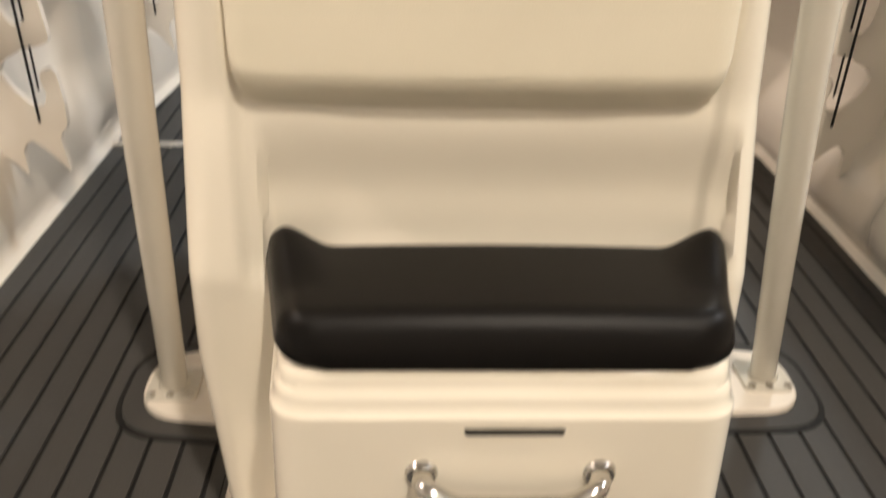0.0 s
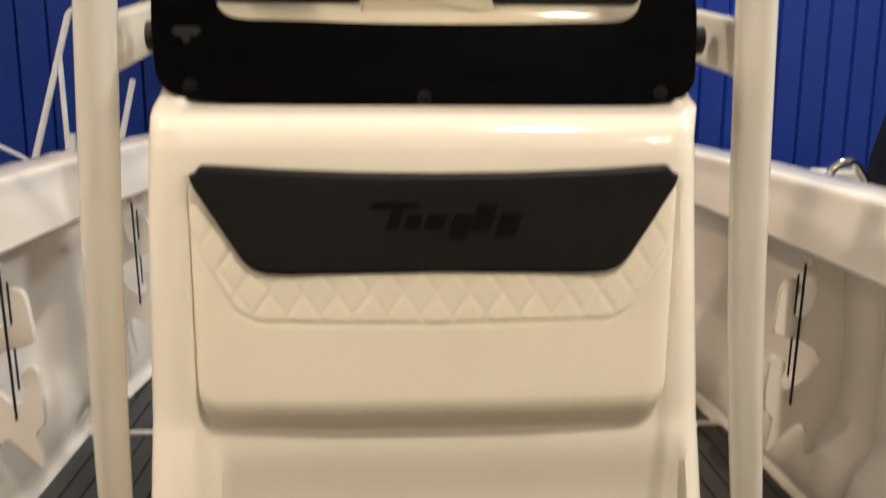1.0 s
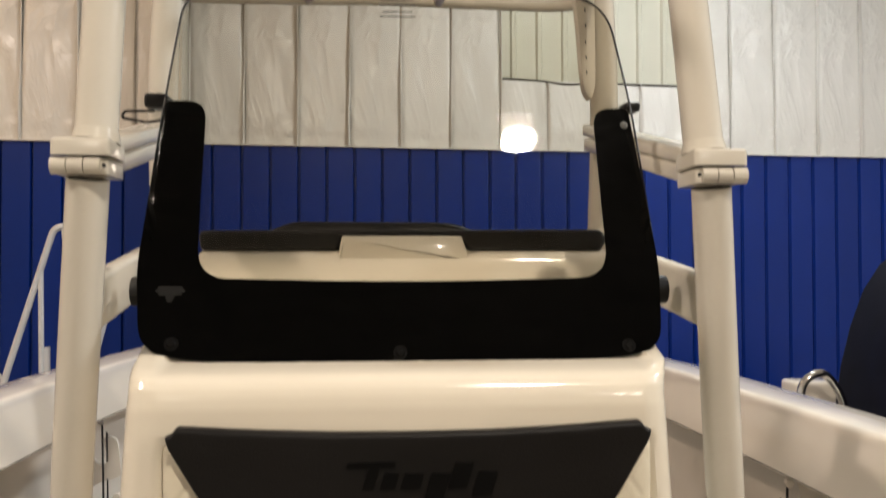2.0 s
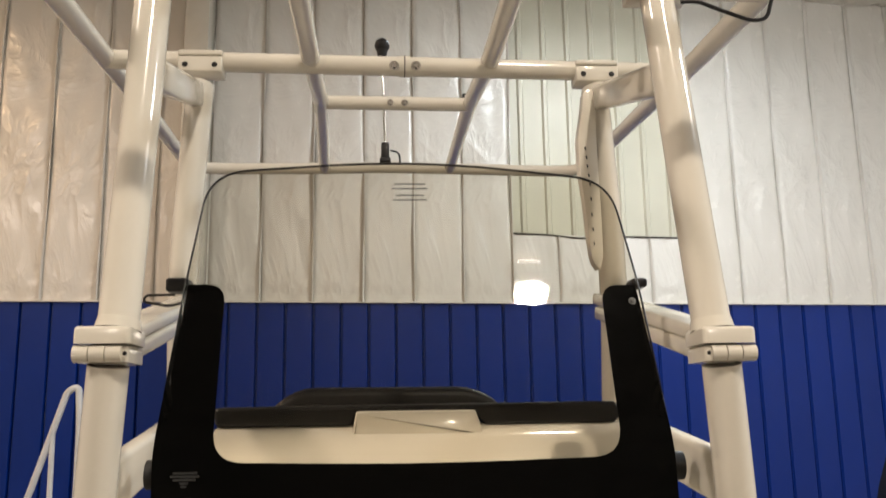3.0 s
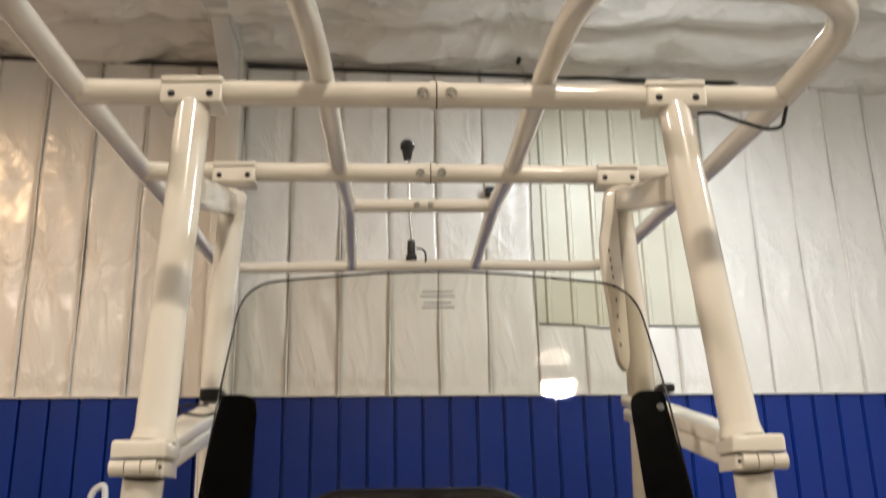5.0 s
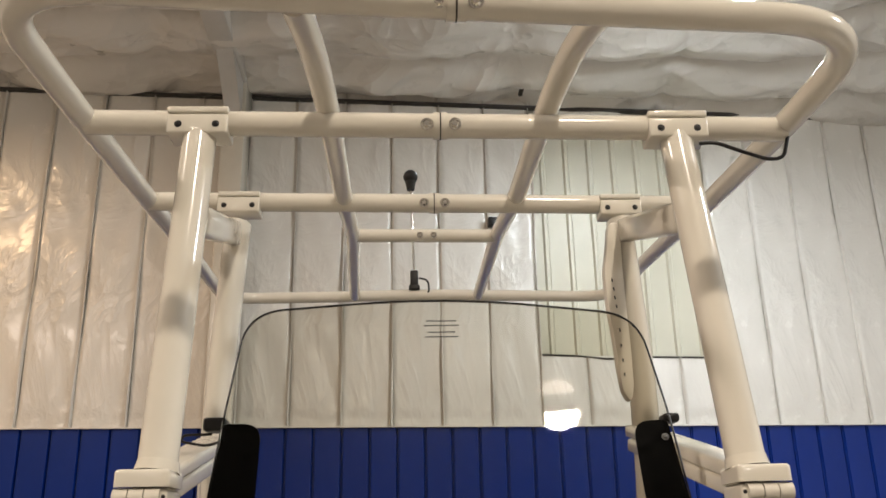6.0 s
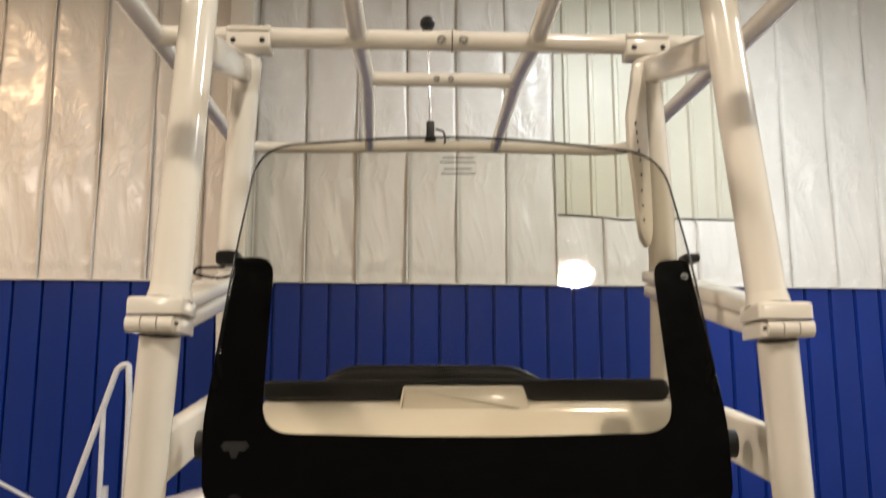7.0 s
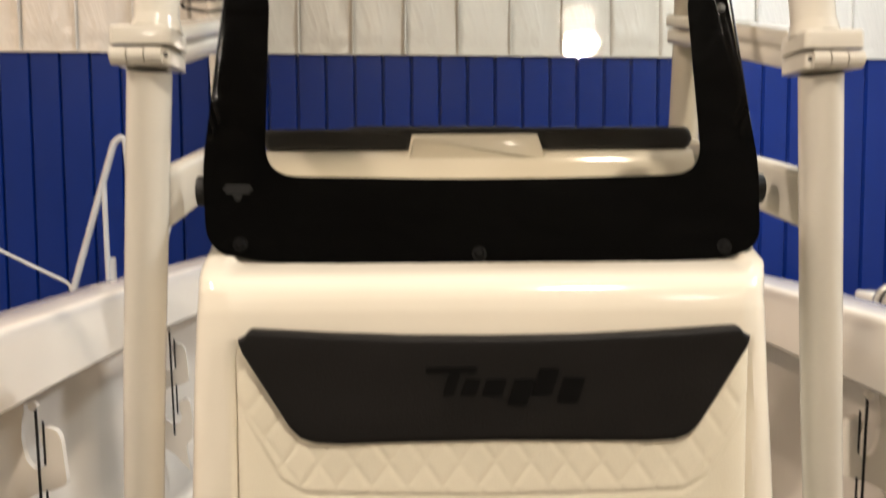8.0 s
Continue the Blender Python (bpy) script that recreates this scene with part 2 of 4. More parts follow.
# roof insulation sagging between purlins
bm = bmesh.new()
NX, NY = 220, 290
grid = []
for j in range(NY + 1):
    y = 8.6 - j * (15.8 / NY)
    row = []
    for i in range(NX + 1):
        x = -7.4 + i * (16.0 / NX)
        base = 5.70 + 0.075 * (7.5 - y)
        drift = 0.16 * noise.noise(Vector((x * 0.5, y * 0.4, 3)))
        ph = ((7.40 - y + drift) / 0.64) % 1.0
        sag = 0.24 * math.sin(math.pi * ph) ** 0.55
        ph2 = ((x - 0.85 + 0.5 * drift) / 1.52) % 1.0
        sag *= 0.35 + 0.65 * math.sin(math.pi * ph2) ** 0.35
        fold = abs(noise.noise(Vector((x * 0.9 + 0.6 * y, y * 3.6, 5)))) ** 0.7
        crease = abs(noise.noise(Vector((x * 2.2 - 1.1 * y, y * 5.0 + 0.8 * x, 9)))) ** 0.6
        row.append(bm.verts.new((x, y, base - sag - 0.11 * fold - 0.05 * crease)))
    grid.append(row)
for a, b in zip(grid, grid[1:]):
    for i in range(NX):
        bm.faces.new((a[i], a[i + 1], b[i + 1], b[i]))
top = box(-7.4, 8.6, -16.3, 8.6, 6.75, 6.85)
merge(bm, top)
solid("ceiling", bm, ROOFING, "white vinyl-faced roof insulation sagging between purlins", "ceiling", kind="structure", smooth=60)

# steel frame at the wall: a column and its rafter
frame_steel = thing("steel_frame", "painted steel portal column and rafter against the wall", "steel frame", (-1.62, wall_y(-1.62), 0), kind="structure")
part("column", box(-0.10, 0.10, -0.30, -0.02, FLOOR_Z, 5.70, 0.01), POWDER, frame_steel)
part("rafter", beam((0, -0.05, 5.60), (-0.05, -13.5, 6.57), 0.2, 0.32, 0.01), PRIMER, frame_steel)
part("haunch", prism([(-0.9, 5.57), (-0.02, 5.57), (-0.02, 4.90)], lambda u, v, d: Vector((-0.07 + d, u, v)), 0.14), PRIMER, frame_steel)

for a, b in (((-1.40, 7.0, 5.77), (-0.95, 6.45, 6.01)), ((0.98, 7.30, 5.51), (1.10, 6.70, 5.87))):
    solid("roof_brace", tube([a, b], 0.022, 8), DARK_OR_SHADE, "dark steel brace at the roof edge", "roof brace", "roof braces", "structure")

# high-bay lamps, with the added unseen fill lamps built alike
for at, watts, color, disc, deep, shine in LAMPS:
    lamp = thing("bay_or_fill_lamp", "round high-bay lamp hanging under the roof, known or added as fill", "lamp", tuple(at), "high-bay lamps")
    bm = rod((0, 0, 0.02), (0, 0, 0.24), disc + 0.03, 28, 0.08)
    part("reflector", bm, glow(color, 0.05 * shine), lamp, "glowing prismatic reflector")
    part("stem", rod((0, 0, 0.22), (0, 0, 6.76 - at.z), 0.02, 10), PRIMER, lamp)
    bm = bmesh.new()
    bmesh.ops.create_uvsphere(bm, u_segments=28, v_segments=14, radius=1)
    for v in bm.verts:
        v.co = Vector((v.co.x * disc, v.co.y * disc, 0.010 + (-deep * (1 - (v.co.x ** 2 + v.co.y ** 2) ** 3) if v.co.z < 0 else v.co.z * 0.008)))
    part("diffuser", bm, glow(color, shine), lamp, "glowing glass diffuser")
    data = bpy.data.lights.new("bay_or_fill_light", "AREA")
    data.shape, data.size, data.energy, data.color = "DISK", 2 * disc, watts, color
    light = new("bay_or_fill_light", data)
    light.matrix_world = pose(at.x, at.y, at.z - deep - 0.005)

# ---- the boat: hull liner and deck ----
def hull_half(y):
    return lerp(y, [(-3.4, 1.00), (-3.0, 1.16), (-2.4, 1.27), (-1.4, 1.31), (0, 1.315), (2.4, 1.315), (3.2, 1.30), (4.4, 1.20), (5.2, 1.02), (5.8, 0.72)])


SECTION = [  # distance in from the outer rail, height: outside skin, rail cap, inner face, liner, deck edge
    (0.42, -0.55), (0.20, -0.35), (0.05, 0.1), (0.0, 0.6), (-0.005, 0.93), (0.008, 0.975), (0.03, 0.992), (0.10, 0.998), (0.175, 0.996), (0.190, 0.992), (0.197, 0.982), (0.200, 0.965),
    (0.212, 0.90), (0.222, 0.83), (0.224, 0.812), (0.214, 0.802), (0.13, 0.80), (0.09, 0.79), (0.062, 0.765), (0.055, 0.74), (0.045, 0.67), (0.04, 0.60), (0.038, 0.48), (0.038, 0.36), (0.042, 0.31), (0.05, 0.26), (0.062, 0.18), (0.075, 0.10), (0.079, 0.06), (0.085, 0.03), (0.10, 0.0), (0.14, -0.012),
]
ys = [-3.4 + k * 0.05 for k in range(185)]


def bay(sgn, y, z):
    """How far the moulded liner stands in from the side beyond its recessed bays."""
    edge = step01(y, 2.22, 2.10) if sgn > 0 else step01(y, 2.86, 3.02) * step01(y, 3.5, 3.3)
    return 0.055 * edge * step01(z, 0.06, 0.16) * step01(z, 0.79, 0.74) + 0.05 * step01(z, 0.34, 0.22) * step01(z, 0.02, 0.10) * (1.0 if sgn > 0 else 0.3)



boat_hull = thing("boat_hull", "white fibreglass boat hull with wide moulded gunwales", "boat hull", kind="structure")
for sgn, nm in ((-1, "port_side"), (1, "starboard_side")):
    bm = bmesh.new()
    prev = None
    lift = 0.046 if sgn < 0 else 0.036
    for y in ys:
        h = hull_half(y)
        ring = [bm.verts.new((sgn * (h - d - (bay(sgn, y, z) if k > 16 else 0.0)), y, z + lift * step01(z, 0.1, 0.75))) for k, (d, z) in enumerate(SECTION)]
        if prev:
            for k in range(len(ring) - 1):
                bm.faces.new((prev[k], prev[k + 1], ring[k + 1], ring[k]))
        prev = ring
    part("gunwale_side", bm, GEL_WHITE, boat_hull, smooth=50)
part("bottom", box(-0.92, 0.92, -3.2, 5.6, -0.9, -0.05, 0.15), GEL_WHITE, boat_hull)
part("keel", box(-0.06, 0.06, -3.0, 5.5, FLOOR_Z, -0.85, 0.02), GEL_WHITE, boat_hull)
for y0, y1 in ((-3.45, -3.36), (5.76, 5.85)):
    part("end_panel", box(-1.02 if y0 < 0 else -0.75, 1.02 if y0 < 0 else 0.75, y0, y1, -0.6, 1.03, 0.02), GEL_WHITE, boat_hull)

deck = thing("boat_deck", "charcoal foam plank decking with black grooves", "deck", kind="structure")
part("deck_base", box(-1.235, 1.235, -2.3, 3.115, -0.05, -0.006), GROOVE, deck)
part("bow_sole", box(-1.0, 1.0, -3.38, -2.302, -0.05, 0.004, 0.002), GEL_WHITE, deck)
part("deck_base", box(-1.20, 1.20, 3.155, 4.2, -0.05, -0.006), GROOVE, deck)
part("aft_sole", box(-0.95, 0.95, 4.2, 5.78, -0.05, -0.006), GROOVE, deck)
part("joint_strip", box(-1.24, 1.24, 3.118, 3.152, -0.05, 0.002, 0.004), GEL_WHITE, deck, "pale joint strip across the deck")

# ---- centre console ----
SEAT_X = 0.034
console = thing("center_console", "cream fibreglass centre console with moulded front seat", "boat console")
W_TAB = [(0.0, 0.398), (0.1, 0.400), (0.3, 0.407), (0.45, 0.413), (0.6, 0.408), (0.9, 0.392), (1.13, 0.380), (1.22, 0.373), (1.25, 0.371), (1.268, 0.371), (1.282, 0.373), (1.292, 0.376), (1.302, 0.379), (1.37, 0.380)]
W_RIGHT = [(0.0, 0.430), (0.1, 0.424), (0.4, 0.412), (0.6, 0.401), (0.9, 0.376), (1.13, 0.355), (1.20, 0.349), (1.25, 0.346), (1.268, 0.348), (1.282, 0.354), (1.292, 0.365), (1.302, 0.368), (1.37, 0.369)]
Y_TAB = [(0.0, 1.170), (0.3, 1.135), (0.6, 1.106), (0.8, 1.122), (0.86, 1.128), (1.15, 1.110), (1.20, 1.106), (1.24, 1.106), (1.256, 1.109), (1.266, 1.113), (1.274, 1.119), (1.280, 1.129), (1.284, 1.143), (1.288, 1.167), (1.291, 1.195), (1.296, 1.226), (1.37, 1.245)]
Y_SIDE = [(0.0, 1.170), (0.3, 1.135), (0.6, 1.106), (0.8, 1.122), (0.86, 1.128), (1.15, 1.112), (1.20, 1.108), (1.24, 1.108), (1.265, 1.114), (1.278, 1.125), (1.287, 1.145), (1.295, 1.175), (1.303, 1.205), (1.313, 1.226), (1.37, 1.250)]


def carve(x, z):
    back = step01(abs(x), 0.330, 0.314) * step01(z, 0.56, 0.63) * step01(z, 1.20, 1.185)
    niche = step01(abs(x - SEAT_X), 0.331, 0.321) * step01(z, 0.84, 0.71) * (1 - 0.95 * step01(z, 0.66, 0.57))
    return 0.013 * back + 0.026 * niche


zs = sorted(set([0, 0.05, 0.15, 0.3, 0.45, 0.55] + [0.58 + 0.008 * k for k in range(35)] + [0.86 + 0.03 * k for k in range(12)] + [1.205 + 0.005 * k for k in range(10)] + [1.256 + 0.003 * k for k in range(24)] + [1.33, 1.36]))
bm = bmesh.new()
prev = None
for z in zs:
    w, wr, yf, ye, r, yb = lerp(z, W_TAB), lerp(z, W_RIGHT), lerp(z, Y_TAB), lerp(z, Y_SIDE), 0.036, 2.05
    inner = 0.325 if z < 1.30 else (0.302 + math.sqrt(0.075 ** 2 - max(0.0, 1.373 - z) ** 2)) * ye / 1.21
    pts = []
    for k in range(8):
        a = math.pi / 2 * k / 8
        pts.append((-w + r - r * math.cos(a), ye + r - r * math.sin(a)))
    for k in range(121):
        x = (-w + r) + (w + wr - 2 * r) * k / 120
        pts.append((x, yf + (ye - yf) * step01(abs(x), inner, inner + 0.016) + carve(x, z)))
    for k in range(1, 9):
        a = math.pi / 2 * k / 8
        pts.append((wr - r + r * math.sin(a), ye + r - r * math.cos(a)))
    pts += [(wr, (yf + yb) / 2), (wr, yb), (0, yb), (-w, yb), (-w, (yf + yb) / 2)]
    ring = [bm.verts.new((x, y, z)) for x, y in pts]
    if prev:
        for k in range(len(ring)):
            bm.faces.new((prev[k], prev[(k + 1) % len(ring)], ring[(k + 1) % len(ring)], ring[k]))
    prev = ring
bm.faces.new(prev)
part("body", bm, GEL_CREAM, console, smooth=45)

# foot flange round the console and under the legs
flange = round_poly([(-0.440, 0.86), (0.495, 0.86), (0.495, 1.535), (0.79, 1.545), (0.79, 1.76), (0.44, 1.80), (-0.44, 1.80), (-0.68, 1.74), (-0.68, 1.535), (-0.440, 1.505)], [0.03, 0.03, 0.012, 0.10, 0.08, 0.02, 0.02, 0.08, 0.10, 0.012])
grown = lambda d: round_poly([(-0.440 - d * 0.3, 0.84), (0.495 + d * 0.3, 0.84), (0.495 + d * 0.3, 1.535 - d), (0.79 + d, 1.545 - d), (0.79 + d, 1.76 + d), (0.44, 1.80 + d), (-0.44, 1.80 + d), (-0.68 - d, 1.74 + d), (-0.68 - d, 1.535 - d), (-0.440 - d * 0.3, 1.505 - d)], [0.03, 0.03, 0.03, 0.12, 0.1, 0.02, 0.02, 0.1, 0.12, 0.03])
part("foot_flange", prism(flange, lambda u, v, d: Vector((u, v, 0.024 - d)), 0.03, 0.008, 3), GEL_WHITE, console, "white moulded foot flange")
part("groove_line", prism(grown(0.053), lambda u, v, d: Vector((u, v, 0.0025 - d)), 0.008), GROOVE, deck)
part("border_plank", prism(grown(0.042), lambda u, v, d: Vector((u, v, 0.006 - d)), 0.01, 0.002, 1), FOAM, deck)

# seat box with drawer front
X = SEAT_X
bm = bmesh.new()
outline = round_poly([(-0.303 + X, 0.905), (0.303 + X, 0.905), (0.332 + X, 1.24), (-0.332 + X, 1.24)], [0.055, 0.055, 0.002, 0.002], 8)
prof = [(0.0, 0.02), (0.0, 0.30), (0.0, 0.49), (0.0, 0.510), (0.0, 0.515), (0.0015, 0.518), (0.005, 0.524), (0.006, 0.537), (0.0075, 0.547), (0.011, 0.552), (0.012, 0.564), (0.014, 0.574), (0.019, 0.580), (0.05, 0.582)]
prev = None
for inset, z in prof:
    ring = []
    for p in outline:
        q = Vector((p[0] - X, p[1] - 1.24))
        k = Vector((q.x * (1 - inset / 0.31), q.y * (1 - inset / 0.335)))
        flare = 1.0 + 0.04 * step01(z, 0.5, 0.0)
        ring.append(bm.verts.new((X + k.x * flare, 1.24 + k.y, z)))
    if prev:
        for k in range(len(ring)):
            bm.faces.new((prev[k], prev[(k + 1) % len(ring)], ring[(k + 1) % len(ring)], ring[k]))
    prev = ring
bm.faces.new(prev)
seat_box = part("seat_box", bm, GEL_CREAM, console, "cream seat box with drawer front", smooth=35)
pull = round_poly([(-0.024, 0.501), (0.116, 0.501), (0.103, 0.464), (-0.010, 0.464)], 0.008, 4)
part("pull_slot", prism(pull, lambda u, v, d: Vector((u, 0.9035 + d, v)), 0.004), GEL_CREAM, seat_box, "shallow finger recess")
# the shade below the lip is a dark strip laid on the front
part("slot_shade_strip", prism(round_poly([(-0.021, 0.501), (0.111, 0.501), (0.108, 0.491), (-0.017, 0.491)], 0.003, 3), lambda u, v, d: Vector((u, 0.9025 + d, v)), 0.004), DARK_OR_SHADE, seat_box, "dark strip for the shade under the recess lip")
part("grab_handle", tube([(-0.074, 0.905, 0.425), (-0.070, 0.876, 0.426), (-0.036, 0.862, 0.408), (0.122, 0.862, 0.408), (0.158, 0.876, 0.426), (0.162, 0.905, 0.425)], 0.0145, 14, 0.03), STEEL, seat_box, "polished steel grab handle")
for hx in (-0.074, 0.162):
    part("handle_foot", rod((hx, 0.906, 0.425), (hx, 0.899, 0.425), 0.023, 18, 0.019), STEEL, seat_box)

# helm dash behind the windshield
dash_side = round_poly([(1.30, 1.27), (1.50, 1.350), (1.556, 1.370), (1.574, 1.456), (1.95, 1.456), (1.95, 1.27)], [0.005, 0.03, 0.05, 0.03, 0.005, 0.005])
dash = part("dash", prism(dash_side, lambda u, v, d: Vector((-0.366 + d, u, v)), 0.752, 0.012, 3), GEL_CREAM, console, "cream moulded dash", smooth=28)
part("dash_crown", prism(round_poly([(-0.116, 1.43), (0.130, 1.43), (0.113, 1.480), (-0.107, 1.480)], 0.006), lambda u, v, d: Vector((u, 1.572 + d, v)), 0.12, 0.006, 3), GEL_CREAM, dash, smooth=28)
bm = prism(round_poly([(-0.362, 1.453), (-0.117, 1.453), (-0.106, 1.476), (0.112, 1.476), (0.130, 1.451), (0.376, 1.453), (0.388, 1.470), (0.380, 1.493), (-0.366, 1.490)], [0.012, 0.006, 0.006, 0.006, 0.006, 0.008, 0.01, 0.012, 0.014]), lambda u, v, d: Vector((u, 1.580 + d, v)), 0.33, 0.008, 3)
hood = part("dash_hood", bm, BLACK_PLASTIC, console, "matt black padded dash hood")

# windshield
WS_LEAN = 0.357
WS_OUT = Vector((0, -1, WS_LEAN)).normalized()


def on_ws(u, v, d=0.0):
    return Vector((u, 1.205 + WS_LEAN * (v - 1.31), v)) - WS_OUT * d


glass_out = round_poly([(-0.30, 1.294), (0.0, 1.284), (0.30, 1.293), (0.362, 1.306), (0.373, 1.42), (0.361, 1.68), (0.338, 1.872), (0.0, 1.912), (-0.352, 1.884), (-0.370, 1.68), (-0.385, 1.42), (-0.372, 1.308)],
                       [0.03, 0.2, 0.03, 0.095, 0.03, 0.05, 0.065, 0.25, 0.065, 0.05, 0.03, 0.095], 9)
windshield = part("windshield", prism(glass_out, on_ws, 0.006), GLASS, console, "clear acrylic windshield", smooth=0)
windshield.visible_shadow = False
border = round_poly([(-0.30, 1.293), (0.0, 1.283), (0.30, 1.292), (0.363, 1.305), (0.374, 1.42), (0.354, 1.674), (0.297, 1.672), (0.296, 1.406), (0.0, 1.399), (-0.302, 1.406), (-0.306, 1.677), (-0.369, 1.677), (-0.386, 1.42), (-0.373, 1.307)],
                    [0.03, 0.2, 0.03, 0.095, 0.03, 0.012, 0.036, 0.046, 0.2, 0.046, 0.036, 0.010, 0.03, 0.095], 9)
part("black_border", prism(border, lambda u, v, d: on_ws(u, v, d - 0.004), 0.003), BLACK_GLOSS, windshield, "glossy black windshield border", smooth=0)
part("edge_trim", tube([on_ws(p[0], p[1], 0.001) for p in glass_out], 0.0018, 6, closed=True), BLACK_PLASTIC, windshield, "thin dark windshield edge")
for u, v in ((-0.329, 1.315), (-0.013, 1.301), (0.315, 1.308)):
    part("bolt", bolt(on_ws(u, v, -0.004), WS_OUT, 0.0075, 0.005), BLACK_PRINT, windshield)
part("bolt", bolt(on_ws(0.345, 1.645, -0.004), WS_OUT, 0.0046, 0.004), GREY_PRINT, windshield, "steel bolt")
for k, (half, dz) in enumerate(((0.017, 0.0), (0.020, -0.0045), (0.016, -0.009), (0.006, -0.0135), (0.004, -0.018))):
    part("sticker_bar", box(-0.336 - half, -0.336 + half, -0.0005, 0.0005, -0.0016, 0.0016), DIM_PRINT, windshield, smooth=0).matrix_local = Matrix.Translation(on_ws(0, 1.392 + dz, -0.0052)) @ Matrix.Rotation(-math.atan(WS_LEAN), 4, "X")
for k, (half, dz) in enumerate(((0.027, 0.0), (0.031, -0.009), (0.024, -0.022), (0.029, -0.031))):
    part("notice_bar", box(-0.011 - half, -0.011 + half, -0.0005, 0.0005, -0.0010, 0.0010), GREY_PRINT, windshield, smooth=0).matrix_local = Matrix.Translation(on_ws(0, 1.862 + dz, -0.0012)) @ Matrix.Rotation(-math.atan(WS_LEAN), 4, "X")
for sgn, tall in ((-1, 0.022), (1, 0.015)):
    a = on_ws(-0.376 if sgn < 0 else 0.362, 1.684, 0.012)
    part("side_clamp", box(a.x - 0.026 if sgn < 0 else a.x - 0.010, a.x + 0.010 if sgn < 0 else a.x + 0.016, a.y - 0.012, a.y + 0.03, a.z - tall / 2, a.z + tall / 2, 0.005), BLACK_PLASTIC, console, "black windshield side clamp")
    if sgn < 0:
        part("clamp_wire", tube([a + Vector((-0.012, 0, -0.015)), a + Vector((-0.058, 0, -0.016)), a + Vector((-0.062, 0, -0.026)), a + Vector((-0.02, 0, -0.034)), a + Vector((0.012, 0, -0.024))], 0.0022, 8, 0.012), BLACK_PLASTIC, console)
    b = Vector((sgn * 0.386, 1.345, 1.386))
    part("rubber_bumper", rod(b, b + Vector((sgn * 0.032, 0, 0)), 0.024, 20, 0.022), RUBBER, console, "black rubber bumper")
    part("bumper_stem", rod(b - Vector((sgn * 0.08, 0, 0)), b, 0.012, 12), STEEL, console)

# ---- cushions on the console ----
bm = bmesh.new()
NX, NZ = 220, 130
X0, X1, Z0, Z1 = -0.318, 0.316, 0.846, 1.206


def quilt_edge(x):
    return lerp(abs(x), [(0.0, 1.010), (0.235, 1.014), (0.262, 1.030), (0.305, 1.105), (0.32, 1.14)])


rows = []
for j in range(NZ + 1):
    row = []
    for i in range(NX + 1):
        x = X0 + (X1 - X0) * i / NX
        low = Z0 + 0.030 * (1 - math.sqrt(max(0.0, 1 - min(1.0, max(0.0, abs(x + 0.001) - 0.280) / 0.038) ** 2)))
        z = low + (Z1 - low) * j / NZ
        ex = min(x - X0, X1 - x) / 0.030
        ez = (z - low) / 0.062
        et = (Z1 - z) / 0.02
        fall = 0.0
        for e, amount in ((ex, 0.011), (et, 0.03)):
            if e < 1:
                fall += amount * (1 - math.sqrt(max(0.0, 1 - (1 - e) ** 2)))
        if ez < 1:
            fall += 0.046 * (1 - max(0.0, ez)) ** 1.9
        y = 1.100 + min(fall, 0.07) - 0.006 * step01(abs(x), 0.31, 0.1)
        e = quilt_edge(x)
        if z > e:
            u, v = x / 0.0435 + z / 0.062, x / 0.0435 - z / 0.062
            g = min(abs(u - round(u)), abs(v - round(v)))
            y -= 0.0017 * min(1.0, g / 0.17) ** 0.6 * step01(z, e, e + 0.006)
        y += 0.0014 * math.exp(-((z - e) / 0.0026) ** 2)
        row.append(bm.verts.new((x, y, z)))
    rows.append(row)
for a, b in zip(rows, rows[1:]):
    for i in range(NX):
        bm.faces.new((a[i], a[i + 1], b[i + 1], b[i]))
rim = [v for v in rows[0]] + [r[-1] for r in rows[1:]] + rows[-1][-2::-1] + [r[0] for r in rows[-2:0:-1]]
back = [bm.verts.new((v.co.x, 1.172, v.co.z)) for v in rim]
for k in range(len(rim)):
    bm.faces.new((rim[k], rim[(k + 1) % len(rim)], back[(k + 1) % len(rim)], back[k]))
backrest = thing("backrest_cushion", "cream vinyl backrest cushion with diamond quilting and charcoal headband", "cushion")
part("cushion_body", bm, VINYL_CREAM, backrest, smooth=70)
bm = bmesh.new()
rows = []
for j in range(25):
    t = 0.5 - 0.5 * math.cos(math.pi * j / 24)
    row = []
    for i in range(121):
        x = 0.312 * math.sin(math.pi / 2 * (-1 + i / 60))
        zb = lerp(abs(x), [(0.0, 1.081), (0.19, 1.078), (0.222, 1.080), (0.238, 1.086), (0.250, 1.098), (0.307, 1.192), (0.312, 1.207)])
        zt = lerp(abs(x), [(0.0, 1.210), (0.10, 1.211), (0.20, 1.215), (0.28, 1.220), (0.298, 1.221), (0.304, 1.213), (0.312, 1.209)])
        z = zb + (zt - zb) * t
        e = min(z - zb, zt - z, 0.312 - abs(x)) / 0.007
        y = 1.087 + 0.007 * (1 - math.sqrt(max(0.0, 1 - (1 - min(1.0, max(0.0, e))) ** 2)))
        y -= 0.0012 * noise.noise(Vector((x * 9, z * 22, 4)))
        row.append(bm.verts.new((x, y, z)))
    rows.append(row)
for a, b in zip(rows, rows[1:]):
    for i in range(120):
        bm.faces.new((a[i], a[i + 1], b[i + 1], b[i]))
rim = [v for v in rows[0]] + [r[-1] for r in rows[1:]] + rows[-1][-2::-1] + [r[0] for r in rows[-2:0:-1]]
rear = [bm.verts.new((v.co.x, 1.112, v.co.z)) for v in rim]
